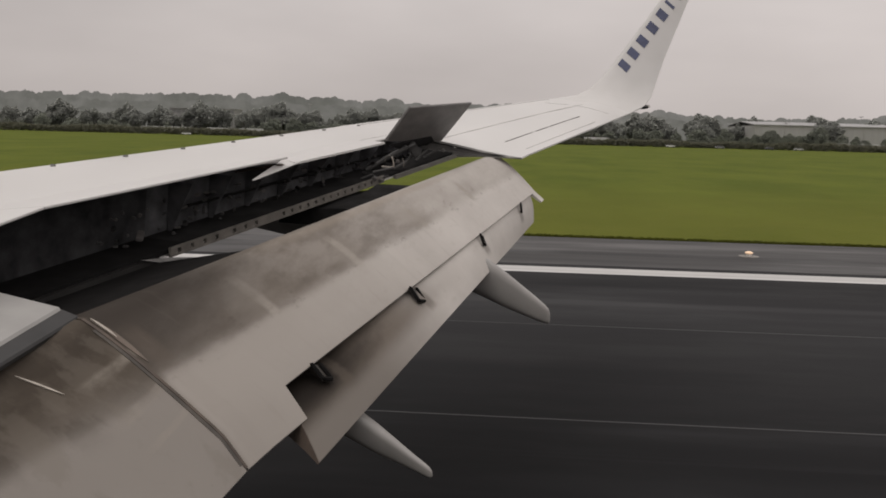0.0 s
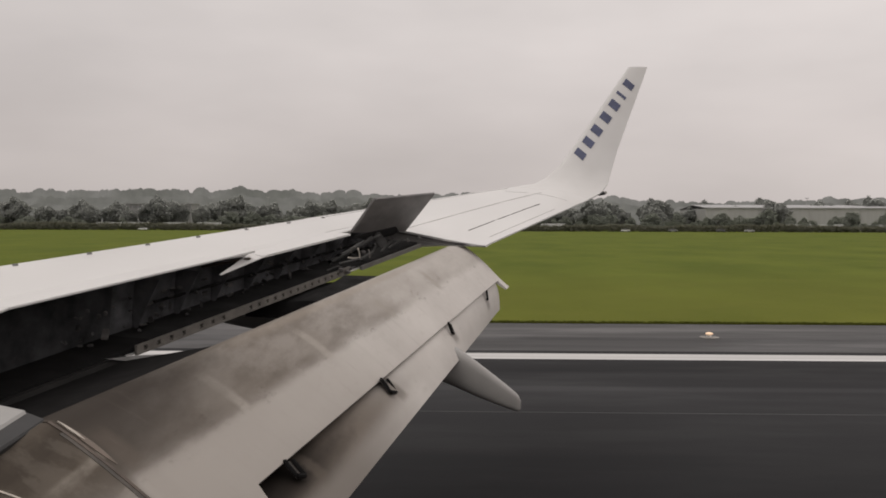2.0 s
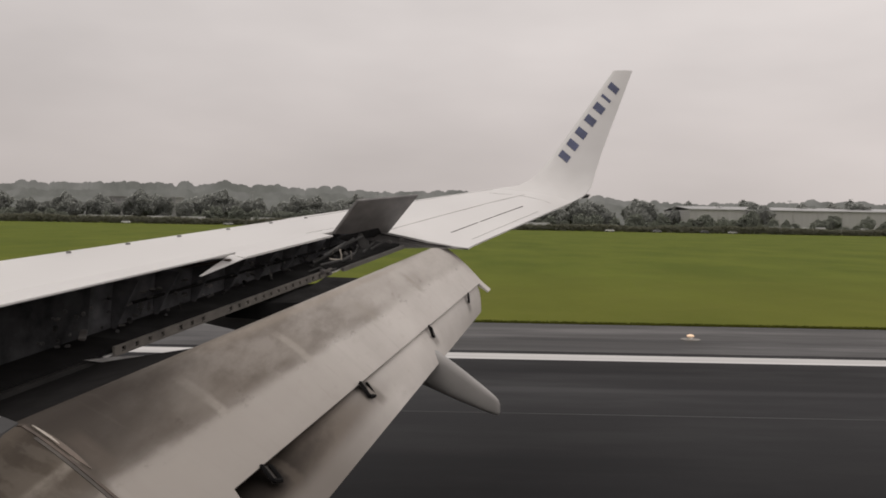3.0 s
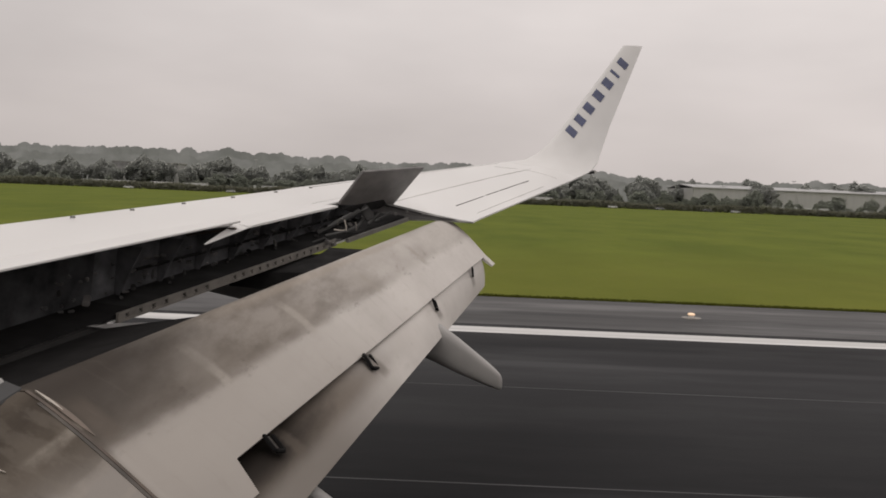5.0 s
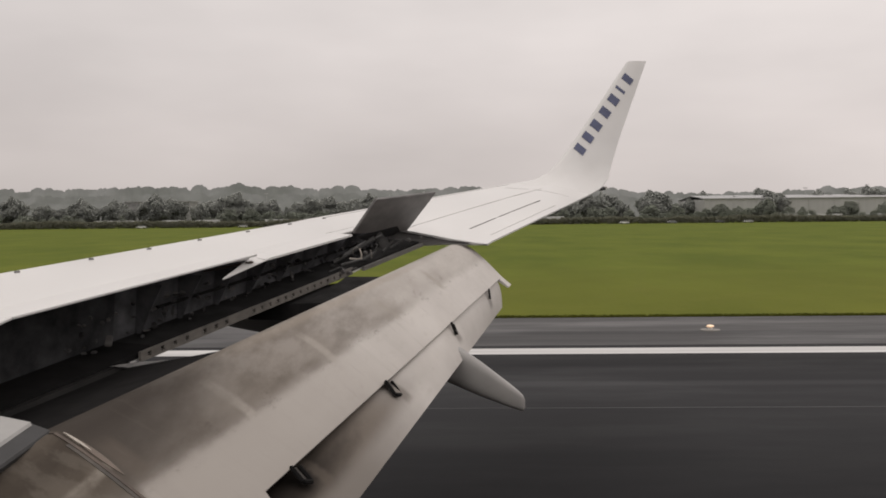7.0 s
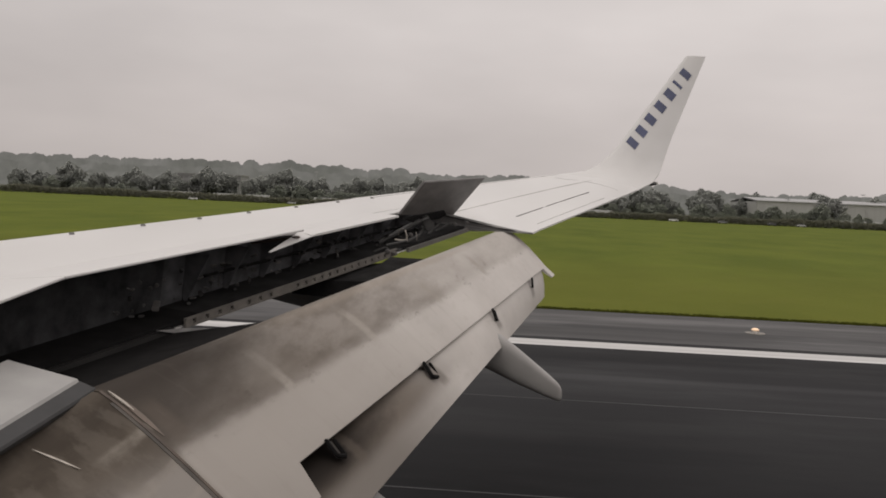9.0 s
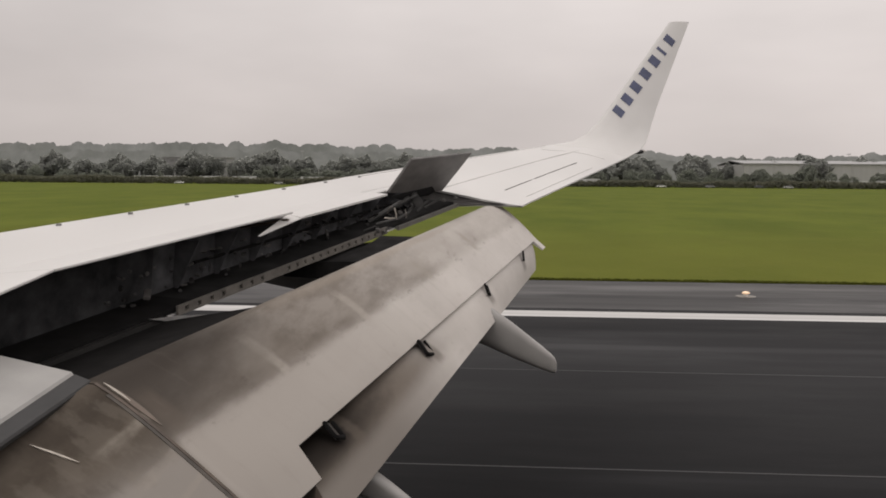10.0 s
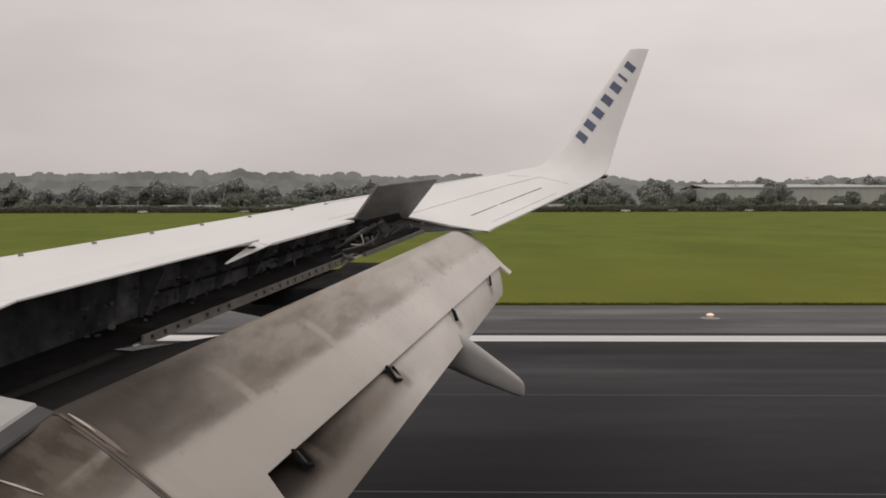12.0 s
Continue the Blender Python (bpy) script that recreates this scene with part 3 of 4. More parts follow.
BAR_A, BAR_B = Vector((1.955, 4.775)), Vector((2.905, 6.075))      # x and z of the first and last bar
run = (BAR_B - BAR_A).normalized()
rise = Vector((-run.y, run.x))
for k in range(7):
    mid = BAR_A.lerp(BAR_B, (0.0, 0.165, 0.335, 0.52, 0.70, 0.845, 1.0)[k])
    w, h = (0.135, 0.14, 0.15, 0.15, 0.15, 0.055, 0.13)[k], 0.205
    grid = []
    for a, b in ((-1, -1), (1, -1), (1, 1), (-1, 1)):
        q = mid + run * (a * w / 2 + b * 0.012) + rise * (b * h / 2)
        grid.append(on_face(q.x, q.y))
    nn = (grid[1] - grid[0]).cross(grid[3] - grid[0]).normalized()
    nn = -nn if nn.y > 0 else nn
    bm = bmesh.new()
    vs = [bm.verts.new(p + nn * 0.008) for p in grid] + [bm.verts.new(p - nn * 0.01) for p in grid]
    for f in ((0, 1, 2, 3), (7, 6, 5, 4), (0, 4, 5, 1), (1, 5, 6, 2), (2, 6, 7, 3), (3, 7, 4, 0)):
        bm.faces.new([vs[i] for i in f])
    part("marking_bar", bm, M_BLUE, winglet, "navy painted bar")

# navigation lamp housing at the wing tip's aft corner
tail_lamp = loft("tail_lamp", [[(2.00, 15.30, 4.045), (2.02, 15.36, 4.075), (2.02, 15.36, 4.03)],
                               [(2.24, 15.40, 4.055), (2.26, 15.50, 4.10), (2.26, 15.50, 4.02)],
                               [(2.33, 15.44, 4.065), (2.34, 15.50, 4.09), (2.34, 15.50, 4.035)]], M_RUB, plane, "black lamp housing at the wing tip")
box("lens", (0.035, 0.05, 0.05), pose(2.345, 15.46, 4.068, 0, 0, 20), M_METAL, tail_lamp, "small bright lamp lens", 0.012)


def skin_strip(name, pts, w, mat, parent, label="", lift=0.003, side=None, taper=0.0):
    """A narrow strip lying on the skin along a line of points."""
    bm = bmesh.new()
    rows = []
    for i, p in enumerate(pts):
        p = Vector(p)
        d = (Vector(pts[min(i + 1, len(pts) - 1)]) - Vector(pts[max(i - 1, 0)])).normalized()
        sdir = (Vector(side) if side else d.cross(Vector((0, 0, 1)))).normalized() * (w / 2 * (1 - taper * abs(2 * i / (len(pts) - 1) - 1) ** 2))
        up = sdir.cross(d).normalized()
        if up.z < 0:
            up = -up
        rows.append([bm.verts.new(p + sdir + up * lift), bm.verts.new(p - sdir + up * lift),
                     bm.verts.new(p - sdir - up * 0.01), bm.verts.new(p + sdir - up * 0.01)])
    for a, b in zip(rows, rows[1:]):
        for j in range(4):
            k = (j + 1) % 4
            bm.faces.new((a[j], a[k], b[k], b[j]))
    bm.faces.new(rows[0])
    bm.faces.new(rows[-1][::-1])
    return part(name, bm, mat, parent, label)


# aileron hinge gap, balance-tab gap and panel joints on the outer wing
for y0, y1 in ((10.75, 11.6), (11.7, 12.15), (12.2, 13.4)):
    skin_strip("aileron_gap", [wing_top(lerp(y0, y1, i / 6), 0.815) for i in range(7)], 0.013, M_RUB, outer, "dark hinge gap of the aileron")
skin_strip("tab_gap", [wing_top(lerp(10.7, 13.4, i / 8), 0.945) for i in range(9)], 0.008, M_PANEL, outer)
skin_strip("panel_joint", [wing_top(lerp(10.2, 14.6, i / 10), 0.60) for i in range(11)], 0.007, M_PANEL, outer)
skin_strip("panel_joint", [wing_top(14.35, s / 10) for s in range(3, 10)], 0.007, M_PANEL, outer)
skin_strip("leading_edge_joint", [wing_top(lerp(10.2, 15.0, i / 10), 0.16) for i in range(11)], 0.008, M_BEAM, outer)

# small vortex blades along the leading edge
vg = [5.9, 6.5, 7.1, 7.65, 8.2, 8.8, 9.4, 9.95]
for y in vg:
    x, z = le(y) + 0.50, z_le(y)
    box("vortex_blade", (0.04, 0.014, 0.026), pose(x, y, z + 0.008, 0, 0, 18), M_GREY, plane, "", 0.003)

# spoilers: inner panels slightly lifted, one flat, one raised
SP = [(1.2, 3.35, 0.05), (3.4, KINK - 0.002, 0.05), (KINK + 0.002, 6.92, 0.06)]
for y0, y1, lift in SP:
    def sp_z(y):
        return 3.30 + 0.118 * (y - 6.6)
    slab("spoiler", [(te_line(y0) - 0.5, y0, z_le(y0) - 0.015), (te_line(y0), y0, sp_z(y0)), (te_line(y1), y1, sp_z(y1)),
                     (te_line(y1) - 0.5, y1, z_le(y1) - 0.015)], 0.018, M_WHITE, plane, "white spoiler panel slightly lifted")
flat_rings = []
for k in range(9):
    t = k / 8
    fwd, rear = Vector((-1.80, 7.0, 3.312)).lerp(Vector((-1.55, 8.6, z_le(8.6) - 0.004)), t), Vector((-1.70, 7.02, 3.288)).lerp(Vector((-1.20, 8.6, 3.449)), t)
    mid = fwd.lerp(rear, 0.5) + Vector((0, 0, 0.01 * t))
    drop = Vector((0, 0, 0.018))
    flat_rings.append([fwd, mid, rear, rear - drop, fwd - drop])
flat = loft("spoiler", flat_rings, M_WHITE, plane, "white spoiler panel lying flat", smooth=False)
slab("spoiler_tongue", [(-1.80, 7.0, 3.313), (-1.902, 6.50, 3.172), (-1.888, 6.51, 3.168), (-1.67, 7.08, 3.292)], 0.012, M_WHITE, flat, "thin pointed seal blade")
slab("spoiler_end_seal", [(te_line(6.92) - 0.42, 6.86, z_le(6.92) - 0.07), (te_line(6.92) - 0.03, 6.86, 3.285), (te_line(6.96) - 0.05, 6.95, 3.275), (te_line(6.96) - 0.42, 6.95, z_le(6.92) - 0.07)],
     0.015, M_SEAL, plane, "rusty brown seal at the spoiler's end")
raised = slab("raised_spoiler", [(-1.215, 8.62, 3.47), (-0.785, 10.0, 3.475), (-0.44, 10.0, 3.905), (-0.97, 8.62, 3.805)], 0.03,
              M_SPOIL, plane, "grey spoiler panel standing raised")
# deck ahead of the raised spoiler
slab("wing_deck", [(-1.55, 8.62, z_le(8.6) - 0.02), (-1.37, 8.62, 3.447), (-0.93, Y_END, 3.592), (te_line(10.0) - 0.5, Y_END, z_le(10) - 0.02)], 0.03,
     M_WHITE, plane)

slab("wing_deck", [(te_line(6.9) - 0.53, 6.9, z_le(6.9) - 0.02), (-1.80, 7.04, 3.312), (-1.555, 8.6, z_le(8.6) - 0.02), (-1.64, 8.6, z_le(8.6) - 0.025)], 0.03,
     M_WHITE, plane)

# ---- flap bay behind the wing box: dark wall, ribs, lines, actuators
def bay_ring(y):
    return [(te_line(y) - 0.48, y, z_le(y) - 0.06), (te_line(y) - 0.52, y, lip_z(y) + 0.02),
            (te_line(y) - 0.56, y, lip_z(y) + 0.02), (te_line(y) - 0.54, y, z_le(y) - 0.06)]


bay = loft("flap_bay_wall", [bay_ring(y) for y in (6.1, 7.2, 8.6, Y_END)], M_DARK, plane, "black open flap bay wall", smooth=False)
loft("flap_bay_wall", [bay_ring(y) for y in (0.3, 2.5, KINK, 6.1)], M_DEEP, bay, "inner flap bay wall, shade painted into its colour", smooth=False)
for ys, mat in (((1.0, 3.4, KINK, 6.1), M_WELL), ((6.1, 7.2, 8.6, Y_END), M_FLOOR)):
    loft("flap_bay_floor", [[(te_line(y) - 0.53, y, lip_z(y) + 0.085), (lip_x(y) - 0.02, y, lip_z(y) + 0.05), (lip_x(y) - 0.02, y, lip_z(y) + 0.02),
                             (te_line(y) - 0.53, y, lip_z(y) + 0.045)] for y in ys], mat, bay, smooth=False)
# added dark sheet that closes the gap below the lip, standing for shade
loft("shade_fill_sheet", [[(lip_x(y) - 0.03, y, lip_z(y) - 0.01), (-2.05 + 0.3 * (y - 4.14), y, 2.575 + 0.112 * (y - 4.14)),
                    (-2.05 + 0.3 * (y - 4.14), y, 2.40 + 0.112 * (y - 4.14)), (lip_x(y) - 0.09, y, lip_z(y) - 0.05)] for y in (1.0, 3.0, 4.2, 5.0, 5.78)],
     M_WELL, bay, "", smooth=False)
rng = random.Random(5)
for i in range(9):
    y = 6.3 + i * 0.41
    x0, x1 = te_line(y) - 0.5, te_line(y) - 0.3
    zt, zb = z_le(y) - 0.06, lip_z(y) + 0.02
    bm = bmesh.new()
    for dy in (0.0, 0.02):
        for p in ((x0, zt), (x1, zt - 0.02), (lerp(x0, x1, 0.45), lerp(zt, zb, 0.55)), (x0, zb)):
            bm.verts.new((p[0], y + dy, p[1]))
    bm.verts.ensure_lookup_table()
    v = bm.verts
    for f in ((0, 1, 2, 3), (7, 6, 5, 4), (0, 4, 5, 1), (1, 5, 6, 2), (2, 6, 7, 3), (3, 7, 4, 0)):
        bm.faces.new([v[k] for k in f])
    part("bay_rib", bm, M_DARK, bay, "")
for k, (dz, r0) in enumerate(((0.20, 0.012),)):
    for a, b in ((6.4, Y_END - 0.1),):
        zf = min(1.0, dz / 0.45)
        rod("hydraulic_line", (te_line(a) - 0.42, a, lerp(z_le(a) - 0.06, lip_z(a), zf)), (te_line(b) - 0.42, b, lerp(z_le(b) - 0.06, lip_z(b), zf)),
            r0, M_WELL, bay)
for i in range(110):
    y = rng.uniform(5.6, 9.8)
    zf = rng.uniform(0.25, 0.9)
    x = te_line(y) - 0.43 + rng.uniform(0, 0.08)
    z = lerp(z_le(y) - 0.08, lip_z(y) + 0.04, zf)
    box("bay_fitting", (rng.uniform(0.012, 0.05), rng.uniform(0.015, 0.07) * rng.choice((1, 1, 2.4)), rng.uniform(0.008, 0.026)), pose(x, y, z, rng.uniform(-20, 20), rng.uniform(-30, 30), 20),
        rng.choice((M_MECH, M_MECH, M_MECH, M_MECH, M_SPOIL)), bay, "", 0.006)

# perforated lip beam: two rails and webs with holes between
y0, y1 = 5.9, 8.55


def lip(y, dz=0.0, dx=0.0):
    return Vector((lip_x(y) + dx, y, lip_z(y) + dz))


beam = loft("lip_beam_rail", [[lip(y, 0.0), lip(y, 0.0, 0.02), lip(y, 0.018, 0.02), lip(y, 0.018)] for y in (y0, 7.2, y1)], M_BEAM, plane,
            "perforated aluminium lip below the flap bay", smooth=False)
loft("lip_beam_rail", [[lip(y, 0.052), lip(y, 0.052, 0.02), lip(y, 0.068, 0.02), lip(y, 0.068)] for y in (y0, 7.2, y1)], M_BEAM, beam, smooth=False)
holes = [5.98, 6.10, 6.22, 6.34, 6.52, 6.64, 6.76] + [7.08 + 0.105 * i for i in range(13)]
edges = [y0] + [h + s for h in holes for s in (-0.016, 0.016)] + [y1]
for a, b in zip(edges[::2], edges[1::2]):
    loft("web", [[lip(y, 0.016), lip(y, 0.016, 0.016), lip(y, 0.054, 0.016), lip(y, 0.054)] for y in (a, b)], M_BEAM, beam, smooth=False)
loft("lip_beam_outer", [[lip(y, -0.01), lip(y, -0.01, 0.03), lip(y, 0.03, 0.03), lip(y, 0.03)] for y in (8.75, Y_END)], M_LIP, plane,
     "grey lower lip of the wing", smooth=False)
loft("lip_beam_inner", [[lip(y, -0.02, -0.05), lip(y, -0.02, 0.02), lip(y, 0.03, 0.02), lip(y, 0.03, -0.05)] for y in (1.0, 4.4, y0 - 0.1)], M_LIP_DARK, plane,
     "dark lower lip of the wing", smooth=False)
# pale leaf-shaped panel below the inner end of the perforated lip
leaf = [(-2.414, 5.634, 2.665), (-2.31, 5.86, 2.655), (-2.20, 6.12, 2.625), (-2.0, 6.62, 2.545), (-2.0, 6.62, 2.475), (-2.2, 6.12, 2.548), (-2.29, 5.90, 2.60)]
loft("lip_tongue", [[(x + dx, y, z) for x, y, z in leaf] for dx in (0.0, 0.018)], M_TONGUE, plane, "pale grey tongue-shaped panel below the lip", smooth=False)

# spoiler actuator, crank, hoses and small links under the raised panel
act = rod("actuator", (-1.42, 8.72, 3.17), (-1.03, 8.98, 3.40), 0.026, M_MECH, plane, "dark oily hydraulic spoiler actuator")
rod("actuator_piston", (-1.02, 8.98, 3.40), (-0.96, 9.05, 3.43), 0.012, M_MECH, act, "dull steel piston")
box("hinge_lug", (0.10, 0.05, 0.16), pose(-0.97, 9.12, 3.375, 0, -35, 10), M_MECH, act, "dark hinge lug", 0.012)
box("bolt_head", (0.034, 0.026, 0.026), pose(-0.985, 9.22, 3.415, 0, 20, 15), M_METAL, act, "bright bolt head", 0.008)
face = Vector((-0.783, 0.242, 0.573))
gusset = [Vector(p) for p in ((-1.195, 8.70, 3.435), (-0.868, 9.60, 3.535), (-0.855, 9.74, 3.485), (-0.925, 9.63, 3.44), (-1.02, 9.25, 3.428), (-1.13, 8.92, 3.405))]
loft("gusset", [[p - face * 0.018 for p in gusset], [p - face * 0.045 for p in gusset]], M_WELL, act, "black gusset arm along the spoiler hinge", smooth=False)
for a, b, rr in (((-1.30, 8.45, 3.16), (-1.12, 8.62, 3.20), 0.014), ((-1.08, 9.12, 3.20), (-0.98, 9.18, 3.36), 0.018),
                 ((-0.98, 9.35, 3.25), (-0.86, 9.42, 3.38), 0.016), ((-0.92, 9.55, 3.28), (-0.76, 9.64, 3.38), 0.015),
                 ((-1.15, 8.85, 3.18), (-1.02, 8.95, 3.26), 0.020)):
    rod("linkage", a, b, rr * 0.8, M_MECH, act)


def hose(pts, r, mat, parent, label=""):
    bm = bmesh.new()
    for a, b in zip(pts, pts[1:]):
        rod_bm(bm, a, b, r, seg=7)
    return part("hose", bm, mat, parent, label, True)


def curl(c, r, a0, a1, n, lean):
    c = Vector(c)
    return [c + Vector((math.cos(lerp(a0, a1, i / n)) * r, lean * i / n, math.sin(lerp(a0, a1, i / n)) * r)) for i in range(n + 1)]


hose([(-1.252, 8.72, 3.207), (-1.19, 8.73, 3.200), (-1.125, 8.72, 3.202)], 0.009, M_WORN, act, "pale bare metal pipe stub")
hose([(-1.133, 8.72, 3.205), (-1.130, 8.72, 3.24), (-1.142, 8.72, 3.28), (-1.150, 8.73, 3.305)], 0.008, M_WORN, act, "pale bare metal pipe stub")
hose(curl((-1.165, 8.72, 3.262), 0.055, 1.6, 3.3, 8, 0.02), 0.007, M_BEAM, act, "grey looped hose")
hose([(-1.041, 8.72, 3.290), (-1.030, 8.72, 3.25), (-1.031, 8.72, 3.206)], 0.006, M_BEAM, act, "grey looped hose")
hose([(-1.40, 8.35, 3.10), (-1.30, 8.42, 3.14), (-1.25, 8.5, 3.10), (-1.16, 8.58, 3.12)], 0.008, M_MECH, act, "dark looped hose")
for x, y, z, q in ((-1.27, 8.38, 3.10, 0.045), (-1.22, 8.46, 3.08, 0.035), (-0.72, 9.7, 3.36, 0.04), (-0.60, 9.86, 3.38, 0.04), (-1.10, 8.80, 3.26, 0.04)):
    box("fitting", (q, q * 1.3, q * 0.8), pose(x, y, z, 12, 25, 20), M_SPOIL, act, "", 0.008)


# ---- flaps
def crest(y):
    return Vector((-0.18 - 0.30 * (10.2 - y), y, 3.29 - 0.112 * (10.2 - y)))


def step(y):
    return Vector((0.265 - 0.259 * (10.1 - y), y, 2.865 - 0.1305 * (10.1 - y)))


def aft(y):
    return Vector((0.295 - 0.199 * (10.1 - y), y, 2.53 - 0.1116 * (10.1 - y)))


def end_te(y):
    """Trailing edge of the flap ends that carry no aft flap; the ends are cut slightly swept."""
    k, h = (0.31, 0.14) if y > 4.14 else (0.13, 0.10)
    return Vector((-1.158 + k * (y - 4.14), y - 0.11 + 0.075 * (y - 4.14), 1.925 + h * (y - 4.14)))


def flap_ring(y, tail=None):
    """Upper skin from trailing edge over the crest and round the nose, then the lower skin; tail: where an end reaches past the slot.
    Returns points and their chord fraction."""
    c, t = crest(y), step(y)
    L = (t - c).length
    ax = (t - c).normalized()
    up = Vector((-ax.z, 0, ax.x))
    k = lerp(0.30, 0.72, min(1, max(0, (y - 4.1) / 6.0)))
    tip = tail(y) if tail else t + ax * 0.003 - up * 0.001
    pts = [(tip, 1.0 + (tip - t).length / L)]
    for f, b in ((1.0, 0.0), (0.85, 0.022), (0.7, 0.042), (0.55, 0.058), (0.4, 0.066), (0.27, 0.063), (0.15, 0.048), (0.06, 0.024), (0.0, 0.0)):
        pts.append((c + ax * (f * L) + up * (b * k * L) + Vector((0, (tip.y - y) * f / pts[0][1], 0)), f))
    for f, b in ((-0.05, -0.035), (-0.09, -0.08), (-0.12, -0.15), (-0.12, -0.22), (-0.08, -0.28), (0.1, -0.30), (0.4, -0.2), (0.7, -0.10)):
        pts.append((c + ax * (f * L) + up * (b * L), f))
    pts.append((tip - up * 0.016, 1.0))
    return pts


def far_te(y):
    return crest(y) + (step(y) - crest(y)) * 1.235


def flap_loft(name, stations, label, parent=plane):
    rings, uv = [], []
    for y, tail in stations:
        ring = flap_ring(y, tail)
        rings.append([p for p, _ in ring])
        uv.append([(y, f) for _, f in ring])
    return loft(name, rings, M_FLAP, parent, label, uv)


SEAM = 4.06
N = None
flap_out = flap_loft("main_flap", [(SEAM + 0.009, end_te), (4.3, end_te), (4.45, end_te), (4.6, end_te), (4.603, N), (5.6, N), (6.6, N), (7.6, N), (8.6, N),
                                   (9.6, N), (10.17, N), (10.173, far_te), (10.30, far_te)], "grey flap, brown with grime over its forward half")
flap_in = flap_loft("inboard_flap", [(y, end_te) for y in (0.4, 1.2, 2.2, 3.2, 3.8, SEAM - 0.009)], "soiled grey inboard flap hanging down")
flap_end = flap_out


def aft_ring(y):
    s, a = step(y), aft(y)
    d = (a - s).normalized()
    n = Vector((-d.z, 0, d.x))
    if n.z < 0:
        n = -n
    L = (a - s).length
    pts = []
    drop = 0.085 * min(1.0, max(0.0, (6.0 - y) / 1.6))
    for f, b in ((1.0, 0.0), (0.88, 0.007), (0.75, 0.012), (0.62, 0.014), (0.5, 0.011), (0.35, 0.002), (0.2, -0.016), (0.1, -0.034), (0.0, -0.058), (-0.1, -0.09), (-0.2, -0.13), (-0.3, -0.19), (-0.22, -0.24), (0.0, -0.25), (0.4, -0.16), (0.75, -0.06), (1.0, -0.014)):
        pts.append((s + d * (f * L) + n * (b * L / 0.36 * 0.6 - drop * (1.15 - f)), f))
    return pts


rings, uv = [], []
for y in (4.22, 5.5, 6.5, 7.5, 8.5, 9.5, 10.17):
    q = aft_ring(y)
    if y < 5:       # the inner end is cut on a slant
        q = [(aft_ring(y + 0.5 * (1 - f))[i][0], f) for i, (_, f) in enumerate(q)]
        inner_cut = [p for p, _ in q]
    rings.append([p for p, _ in q])
    uv.append([(y, f) for _, f in q])
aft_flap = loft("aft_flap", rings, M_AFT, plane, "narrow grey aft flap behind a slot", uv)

# thin plate added over the lit cut end; its dark colour includes shade
loft("end_rib", [[p + Vector((0, dy, 0)) for p in inner_cut] for dy in (-0.012, -0.002)], M_SEAL, aft_flap, "dark brown end plate with shade in its colour", smooth=False)

# hinge brackets that reach over the slot
for y, k_size in ((9.62, 0.62), (8.16, 0.72), (6.45, 0.90), (4.95, 0.86)):
    s, a = step(y), aft(y)
    d = (a - s).normalized()
    n = Vector((-d.z, 0, d.x))
    n = n if n.z > 0 else -n
    span = (step(y + 0.1) - s).normalized()
    e1 = (d - span * (0.30 if y > 6 else 0.45)).normalized()
    L = 0.145 * k_size
    e2 = n.cross(e1).normalized()
    rot = Matrix((e1, e2, n)).transposed().to_4x4()
    w = (0.18 if y > 6 else 0.11) * k_size
    base = s + n * lerp(-0.008, 0.010, min(1.0, (y - 4.9) / 1.5)) + e1 * 0.008
    bm = bmesh.new()
    for k in (-w / 2, w / 2):
        box_bm(bm, (L, 0.030 * k_size, 0.022), Matrix.Translation(base + e1 * (L / 2) + e2 * k) @ rot, 0.006)
    box_bm(bm, (0.032 * k_size, w, 0.022), Matrix.Translation(base + e1 * L) @ rot, 0.006)
    part("hinge_bracket", bm, M_WELL, aft_flap, "black hinge bracket")
    if y < 7:
        part("bracket_web", box_bm(bmesh.new(), (L, w - 0.03, 0.012), Matrix.Translation(base + e1 * (L / 2) - n * 0.016) @ rot), M_BRACKET_WEB, aft_flap, "grimy brown bracket web")

# joints and rub strips on the flaps


def flap_line(y, tail, f0, f1, n=8):
    ring = [(p, f) for p, f in flap_ring(y, tail)[:10]][::-1]
    out = []
    for i in range(n + 1):
        f = lerp(f0, f1, i / n)
        for (pa, fa), (pb, fb) in zip(ring, ring[1:]):
            if fa <= f <= fb:
                out.append(pa.lerp(pb, (f - fa) / (fb - fa)))
                break
    return out


ALONG = (0.28, 1.0, 0.12)
skin_strip("end_seal", flap_line(SEAM, end_te, 0.0, 1.25, 16), 0.018, M_SEAL, flap_in, "brown rubber seal between the flaps", 0.005, ALONG)
skin_strip("seal_flange", flap_line(SEAM - 0.020, end_te, 0.10, 1.22, 16), 0.022, M_FLANGE, flap_in, "worn grey-brown flange of the seal", 0.003, ALONG)
skin_strip("wear_band", flap_line(SEAM + 0.04, end_te, 0.05, 0.42, 14), 0.035, M_JOINT, flap_end, "brown worn band beside the seal", 0.003, ALONG, 0.85)
skin_strip("rub_strip", flap_line(SEAM + 0.035, end_te, 0.02, 0.20, 10), 0.016, M_WORN, flap_end, "bright rub strip", 0.006, ALONG, 0.8)
skin_strip("rub_strip", [flap_line(lerp(3.53, 3.62, k / 10), end_te, lerp(0.165, 0.37, k / 10), 0.9, 4)[0] for k in range(11)], 0.013, M_WORN, flap_in, "bright rub strip", 0.006, ALONG, 0.8)

